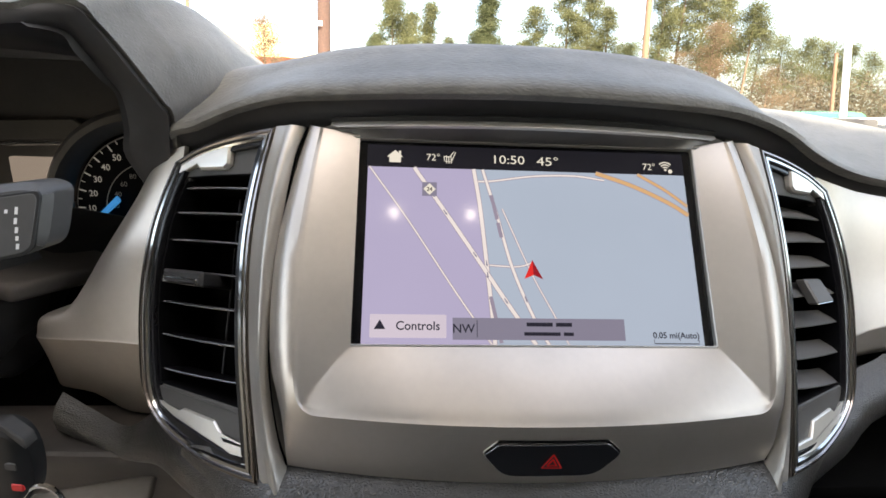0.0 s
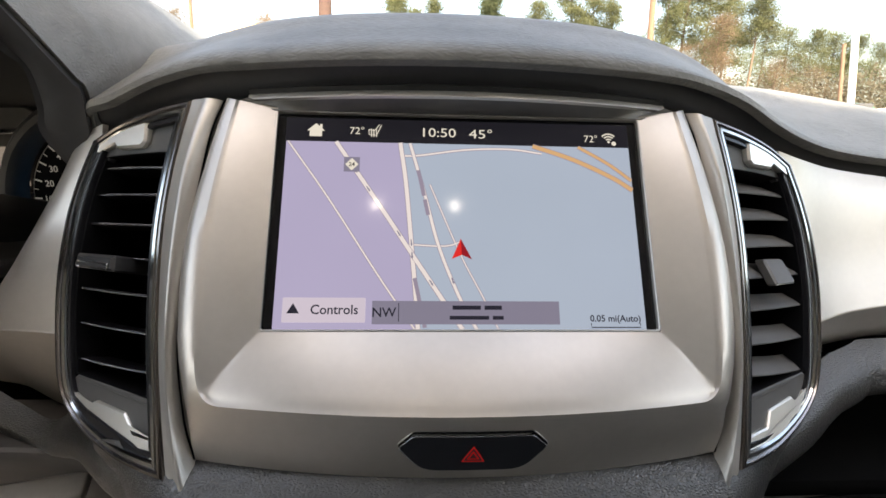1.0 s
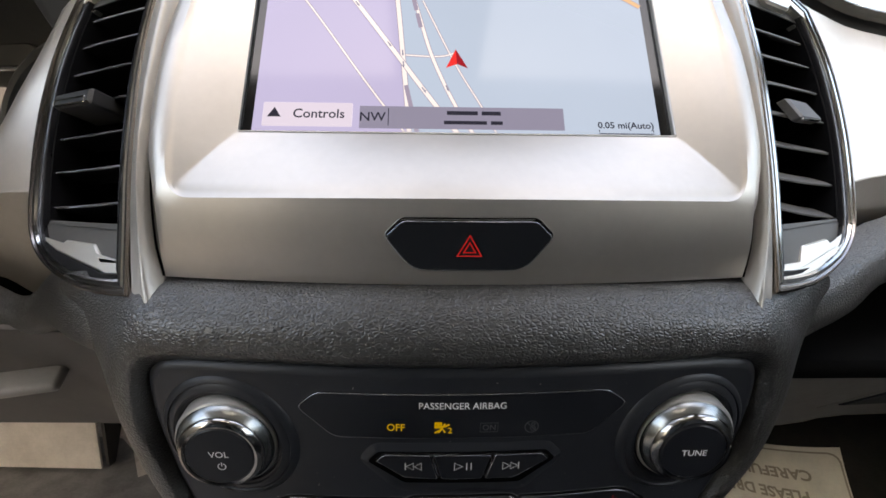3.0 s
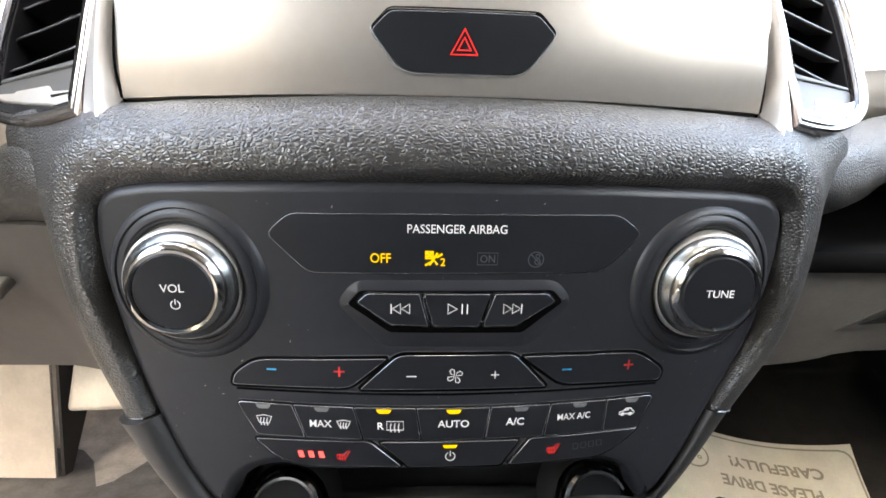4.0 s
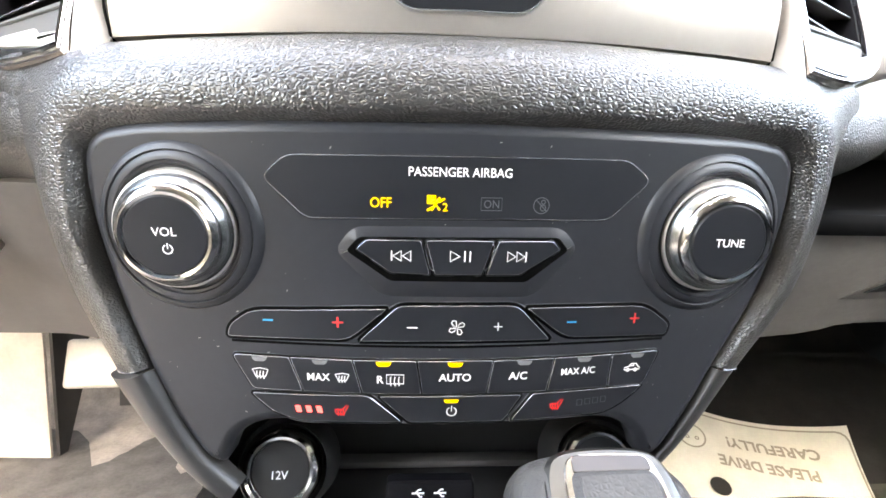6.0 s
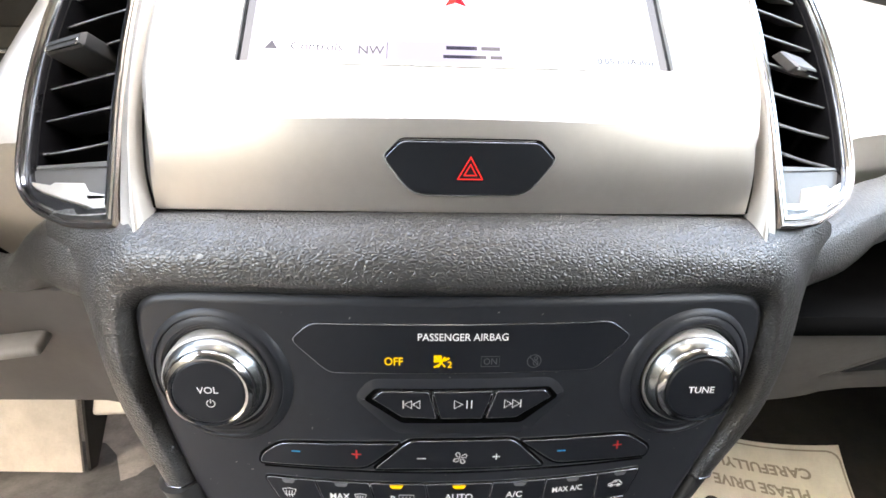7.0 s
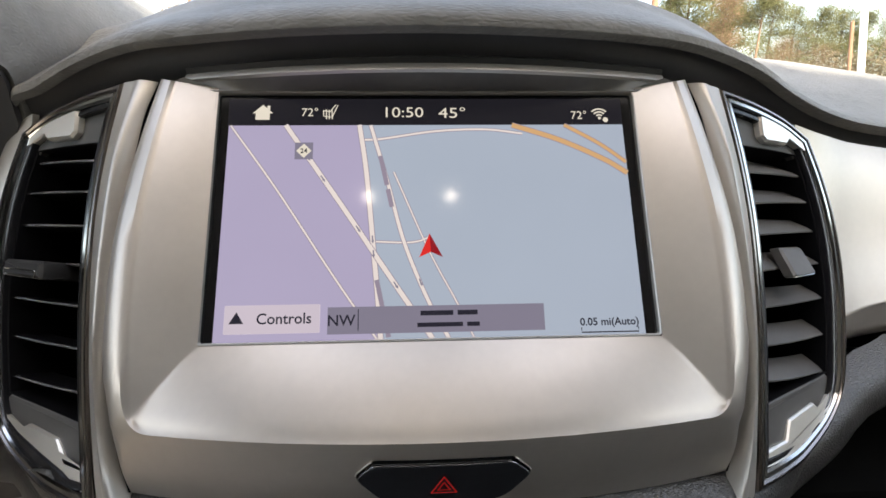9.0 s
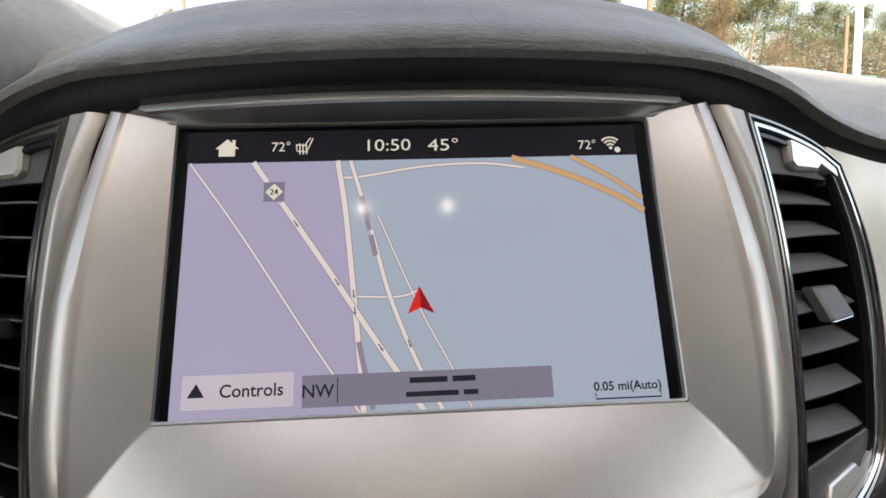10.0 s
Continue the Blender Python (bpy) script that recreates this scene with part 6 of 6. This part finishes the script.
# roof lamps
lamp_unit = base("roof_lamp", V(-20, -420, 500), "overhead console with two lit reading lamps", "lamp")
part("housing", box_bm((0.26, 0.22, 0.03), Matrix.Translation(V(-22, -420, 500)), 0.008), HEADLINER, lamp_unit)
LAMPLIT = glow("reading_lamp", (1.0, 0.93, 0.88), 48.0)
for x in (-92, 48):
    part("lens", lathe_bm([(0, 0), (5.5, 0), (5.5, 3), (0, 3)], V(x, -420, 485), (0, 0, -1), 16), LAMPLIT, lamp_unit, "lit lens")
sensor = base("mirror_mount", V(0, -180, 480), "black sensor cover and mirror stem at the windscreen's top", "mirror")
part("cover", box_bm((0.125, 0.22, 0.03), Matrix.Translation(V(2, -150, 450)) @ pose(0, 0, 0, -32), 0.01), SOFTBLACK, sensor)

# windscreen: clear glass
glass, _, _, gp = shader("clear_glass", (1, 1, 1), 0.0)
gp.inputs["Transmission Weight"].default_value, gp.inputs["IOR"].default_value = 1.0, 1.0
ws = shell("windscreen", grid_bm([[V(x, 500 - 745 * f - 0.00012 * x * x * (1 - f), 50 + 450 * f) for x in range(-740, 741, 148)] for f in (0, 0.25, 0.5, 0.75, 1)]), glass, "clear windscreen", "window")
ws.visible_shadow = False
side_glass, _, _, sp_ = shader("clear_side_glass", (0.93, 0.96, 0.95), 0.0)
sp_.inputs["Transmission Weight"].default_value, sp_.inputs["IOR"].default_value = 1.0, 1.0
shell("window_front_passenger", grid_bm([[V(782 - 0.09 * z, y, z) for y in (-870, -500, -100, 200, 440)] for z in (60, 200, 340, 500)]), side_glass, "clear front door window", "window")

# ---- outside ----
GROUND = plastic("asphalt", (0.30, 0.29, 0.27), 0.9, grain=40.0, depth=0.002, amount=0.2)
bm = bmesh.new()
bmesh.ops.create_grid(bm, x_segments=2, y_segments=2, size=900)
shell("ground", bm, GROUND, "pale asphalt car park reaching to the horizon", "ground")

# ---- beyond the windscreen ----
EYE_X, EYE_Y, EYE_Z = -0.04, -0.23, 1.26


def far(az, dist, z=0.0):
    return Vector((EYE_X + dist * math.sin(radians(az)), EYE_Y + dist * math.cos(radians(az)), z))


def foliage(name, dark, light):
    m, nodes, links, p = shader(name, dark, 1.0, 0.0, 0.05)
    gi = nodes.new("ShaderNodeNewGeometry")
    ramp = nodes.new("ShaderNodeValToRGB")
    ramp.color_ramp.elements[0].color, ramp.color_ramp.elements[1].color = (*dark, 1), (*light, 1)
    links.new(gi.outputs["Random Per Island"], ramp.inputs[0])
    links.new(ramp.outputs[0], p.inputs["Base Color"])
    tl, mx = nodes.new("ShaderNodeBsdfTranslucent"), nodes.new("ShaderNodeMixShader")
    mx.inputs[0].default_value = 0.62
    links.new(ramp.outputs[0], tl.inputs["Color"])
    links.new(p.outputs[0], mx.inputs[1])
    links.new(tl.outputs[0], mx.inputs[2])
    links.new(mx.outputs[0], nodes["Material Output"].inputs["Surface"])
    return m


BARK = plastic("pine_bark", (0.12, 0.085, 0.06), 0.9, grain=12.0, depth=0.01, amount=0.3)
GREEN = foliage("pine_needles", (0.105, 0.116, 0.060), (0.185, 0.19, 0.105))
DEEP = foliage("cedar_leaves", (0.085, 0.102, 0.056), (0.145, 0.16, 0.09))
RUST = foliage("dry_leaves", (0.17, 0.125, 0.085), (0.24, 0.18, 0.125))
POLE_DARK = plastic("dark_pole_wood", (0.060, 0.034, 0.027), 0.9, grain=20.0, depth=0.004, amount=0.25)
POLE_WOOD = plastic("weathered_pole_wood", (0.14, 0.085, 0.055), 0.9, grain=20.0, depth=0.004, amount=0.25)
rnd = random.Random(7)


def clump(bm, at, size, count, leaf):
    """A loose ball of small leaves."""
    for _ in range(count):
        d = Vector((rnd.gauss(0, 1), rnd.gauss(0, 1), rnd.gauss(0, 0.6)))
        c = at + d * size * 0.5
        a = Vector((rnd.gauss(0, 1), rnd.gauss(0, 1), rnd.gauss(0, 1))).normalized()
        b = a.orthogonal().normalized() * leaf * rnd.uniform(0.5, 1.0)
        a = a * leaf * rnd.uniform(0.6, 1.2)
        bm.faces.new([bm.verts.new(c + v) for v in (a, b, -a, -b)])


def tree(kind, foot, height, spread, bare=0.45, leaf_mat=None, label="", dense=1.0):
    t = base(kind, foot, label, "tree", "trees beyond the car park")
    lean = Vector((rnd.uniform(-0.02, 0.02), rnd.uniform(-0.02, 0.02), 1))
    pts = [foot + lean * height * f + Vector((0.05 * math.sin(f * 5 + foot.x), 0, 0)) for f in (0, 0.2, 0.4, 0.6, 0.8, 0.97)]
    r = height * 0.013
    part("trunk", tube_bm(pts, [r, r * 0.85, r * 0.7, r * 0.52, r * 0.32, r * 0.08], 7), BARK, t, "rough tapered trunk")
    limbs, crown = bmesh.new(), bmesh.new()
    n = int(32 * dense)
    for k in range(n):
        f = bare + (1 - bare) * (k + rnd.random()) / n
        a = rnd.uniform(0, 2 * math.pi)
        w = spread * (1.0 - 0.75 * (f - bare) / (1 - bare)) * rnd.uniform(0.45, 1.1)
        s = foot + lean * height * f
        e = s + Vector((math.cos(a) * w, math.sin(a) * w, w * rnd.uniform(0.0, 0.35)))
        tb = tube_bm([s, s.lerp(e, 0.6) + Vector((0, 0, 0.1)), e], [r * 0.22, r * 0.14, r * 0.05], 4)
        me = bpy.data.meshes.new("limb")
        tb.to_mesh(me)
        tb.free()
        limbs.from_mesh(me)
        bpy.data.meshes.remove(me)
        for q in (0.55, 0.8, 1.0):
            clump(crown, s.lerp(e, q), max(1.0, w * 0.62), int(170 * dense), height * 0.0056)
    part("limbs", limbs, BARK, t)
    part("crown", crown, leaf_mat or GREEN, t, "ragged crown of small leaf tufts")
    return t


for az, el, dist, spread, bare in ((-2.2, 12.6, 62, 3.0, 0.50), (-0.6, 10.5, 70, 2.4, 0.45), (1.6, 11.6, 66, 1.3, 0.35), (4.0, 8.4, 80, 2.6, 0.3), (13.0, 11.4, 66, 3.2, 0.45),
                                  (16.4, 13.2, 62, 3.6, 0.45), (18.6, 12.6, 66, 3.4, 0.4), (20.4, 11.4, 64, 2.4, 0.45), (25.6, 12.6, 58, 2.8, 0.35), (27.2, 14.2, 60, 3.6, 0.4),
                                  (29.4, 13.6, 62, 3.6, 0.42), (31.2, 12.2, 64, 3.2, 0.45), (33.4, 11.0, 56, 2.2, 0.66), (34.4, 9.0, 70, 3.4, 0.4), (36.2, 8.2, 72, 3.2, 0.42),
                                  (38.0, 8.0, 74, 3.0, 0.5), (39.6, 7.6, 76, 3.0, 0.55), (41.0, 7.4, 76, 2.8, 0.5), (42.8, 6.6, 78, 2.6, 0.5), (44.6, 5.8, 76, 3.2, 0.35), (47.0, 6.2, 74, 3.6, 0.35)):
    tree("pine_tree", far(az, dist), dist * math.tan(radians(el)) + EYE_Z, spread, bare, GREEN, "tall pine with a bare lower trunk")
for az, el, dist, spread in ((8.4, 13.0, 58, 2.9), (6.6, 8.6, 60, 2.0), (22.6, 8.0, 70, 3.0), (-4.2, 8.2, 80, 2.4)):
    tree("cedar_tree", far(az, dist), dist * math.tan(radians(el)) + EYE_Z, spread, 0.12, DEEP, "dense dark green cedar", 1.6)
for az, el, dist, spread in ((30.6, 9.6, 54, 2.4), (-15.4, 9.2, 40, 2.0), (35.6, 5.6, 60, 3.0), (28.0, 7.0, 56, 2.6), (38.6, 4.8, 66, 3.2), (-24.0, 9.0, 52, 3.0)):
    tree("dry_leaf_tree", far(az, dist), dist * math.tan(radians(el)) + EYE_Z, spread, 0.3, RUST, "bare tree with some rust-brown leaves", 0.8)
bm = bmesh.new()
for k in range(760):
    az = rnd.uniform(-6, 50)
    clump(bm, far(az, rnd.uniform(62, 84), rnd.uniform(0.3, 6.0 if az > 23 else 3.2)), rnd.uniform(1.6, 3.4), 70, 0.17)
tagged(part("undergrowth", bm, foliage("undergrowth_leaves", (0.115, 0.10, 0.07), (0.165, 0.148, 0.108))), "brown and green undergrowth below the trees", "undergrowth", kind="stuff")


def pole(name, az, dist, r, height, mat, label, lean=0.0):
    p = base(name, far(az, dist), label, "pole")
    f = far(az, dist)
    side = Vector((math.cos(radians(az)), -math.sin(radians(az)), 0))
    pts = [f + Vector((0, 0, height * q)) + side * (height * q * lean) for q in (0, 0.33, 0.66, 1)]
    part("shaft", tube_bm(pts, [r, r * 0.96, r * 0.9, r * 0.84], 16), mat, p)
    return p, f, side


pole("utility_pole", 24.8, 30, 0.17, 12, POLE_WOOD, "weathered wooden utility pole", -0.05)
p_, f_, s_ = pole("thick_pole", -9.8, 12, 0.155, 7, POLE_DARK, "thick brown wooden pole with a white tag", 0.02)
part("tag", box_bm((0.16, 0.02, 0.10), Matrix.Translation(f_ + Vector((-0.02, -0.17, 3.15))), 0.004), WHITE_INK, p_, "white tag")
pole("utility_pole", -22.6, 34, 0.11, 12, POLE_WOOD, "thin wooden utility pole", 0.03)
pole("utility_pole", 41.2, 40, 0.12, 6.0, POLE_WOOD, "short brown wooden pole", -0.12)
POLE_W = plastic("white_pole_paint", (0.75, 0.75, 0.73), 0.4, amount=0.06)
pole("lamp_post", 42.4, 16, 0.075, 9, POLE_W, "white painted lamp post", -0.13)

# a low building with a tan roof
house = base("low_building", far(-15.5, 46), "tan-roofed low building behind the trees", "building")
ROOFM = plastic("tan_roof", (0.55, 0.42, 0.22), 0.8, grain=6.0, depth=0.01)
WALLM = plastic("brick_red_wall", (0.38, 0.14, 0.09), 0.85, grain=10.0, depth=0.01)
hf = far(-15.5, 46)
part("wall", box_bm((8, 5, 5.4), Matrix.Translation(hf + Vector((0, 0, 2.7)))), WALLM, house)
bm = bmesh.new()
q = [hf + Vector(v) for v in ((-4.4, -2.9, 5.4), (4.4, -2.9, 5.4), (4.4, 2.9, 5.4), (-4.4, 2.9, 5.4), (2.4, 0, 8.4), (-2.4, 0, 8.0))]
vs = [bm.verts.new(v) for v in q]
for idx in ((0, 1, 4, 5), (2, 3, 5, 4), (1, 2, 4), (3, 0, 5), (0, 3, 2, 1)):
    bm.faces.new([vs[i] for i in idx])
part("roof", bm, ROOFM, house)

# parked cars
CARW = plastic("white_car_paint", (0.75, 0.75, 0.74), 0.25, amount=0.03, coat=0.6)
CARG = plastic("green_car_paint", (0.05, 0.30, 0.16), 0.25, amount=0.05, coat=0.6)
CARGLASS = plastic("car_glass", (0.02, 0.025, 0.03), 0.06)
TYRE = plastic("tyre_rubber", (0.02, 0.02, 0.02), 0.8)


def parked_car(az, dist, turn, high, mat, label):
    c = base("parked_car", far(az, dist), label, "car", "parked cars")
    m = Matrix.Translation(far(az, dist)) @ pose(0, 0, 0, 0, 0, turn)
    body = [(-2.2, 0.45, 0.30), (-2.25, 0.75, 0.42), (-1.9, 0.92, 0.5), (-1.3, 1.0, 0.52), (1.3, 1.0, 0.52), (2.1, 0.85, 0.48), (2.25, 0.6, 0.35)]
    rows = []
    for x, top, _ in body:
        rows.append([m @ Vector((x, y * 0.92, z)) for y, z in ((-1, 0.35), (-1.0, top * 0.75), (-0.88, top), (0.88, top), (1.0, top * 0.75), (1, 0.35))])
    part("body", grid_bm(rows, closed=True), mat, c)
    cab = [(-1.75, 1.0), (-1.35, high - 0.08), (-0.6, high), (0.5, high), (0.95, high - 0.1), (1.5, 1.0)]
    part("cabin", grid_bm([[m @ Vector((x, y * (0.86 if z < 1.1 else 0.68), 0.98 if k in (0, 3) else z)) for k, y in enumerate((-1, -1, 1, 1))] for x, z in cab], closed=False), mat, c)
    for sx in (-1, 1):
        bm2 = bmesh.new()
        bm2.faces.new([bm2.verts.new(m @ Vector((x, sx * y, z))) for x, y, z in ((-1.35, 0.84, 1.04), (1.2, 0.84, 1.04), (0.8, 0.72, high - 0.14), (-1.1, 0.72, high - 0.14))])
        part("window", bm2, CARGLASS, c)
        for wx in (-1.35, 1.35):
            part("wheel", lathe_bm([(0, 90), (320, 90), (330, 0), (320, -90), (0, -90)], m @ Vector((wx, sx * 0.86, 0.33)), m.to_3x3() @ Vector((0, 1, 0)), 20), TYRE, c)
    return c


parked_car(36.6, 30, 20, 1.98, CARW, "white parked sport utility vehicle")
parked_car(44.5, 15, -10, 1.62, CARW, "white parked saloon car")
parked_car(40.6, 20, 30, 1.90, CARG, "green parked family car")
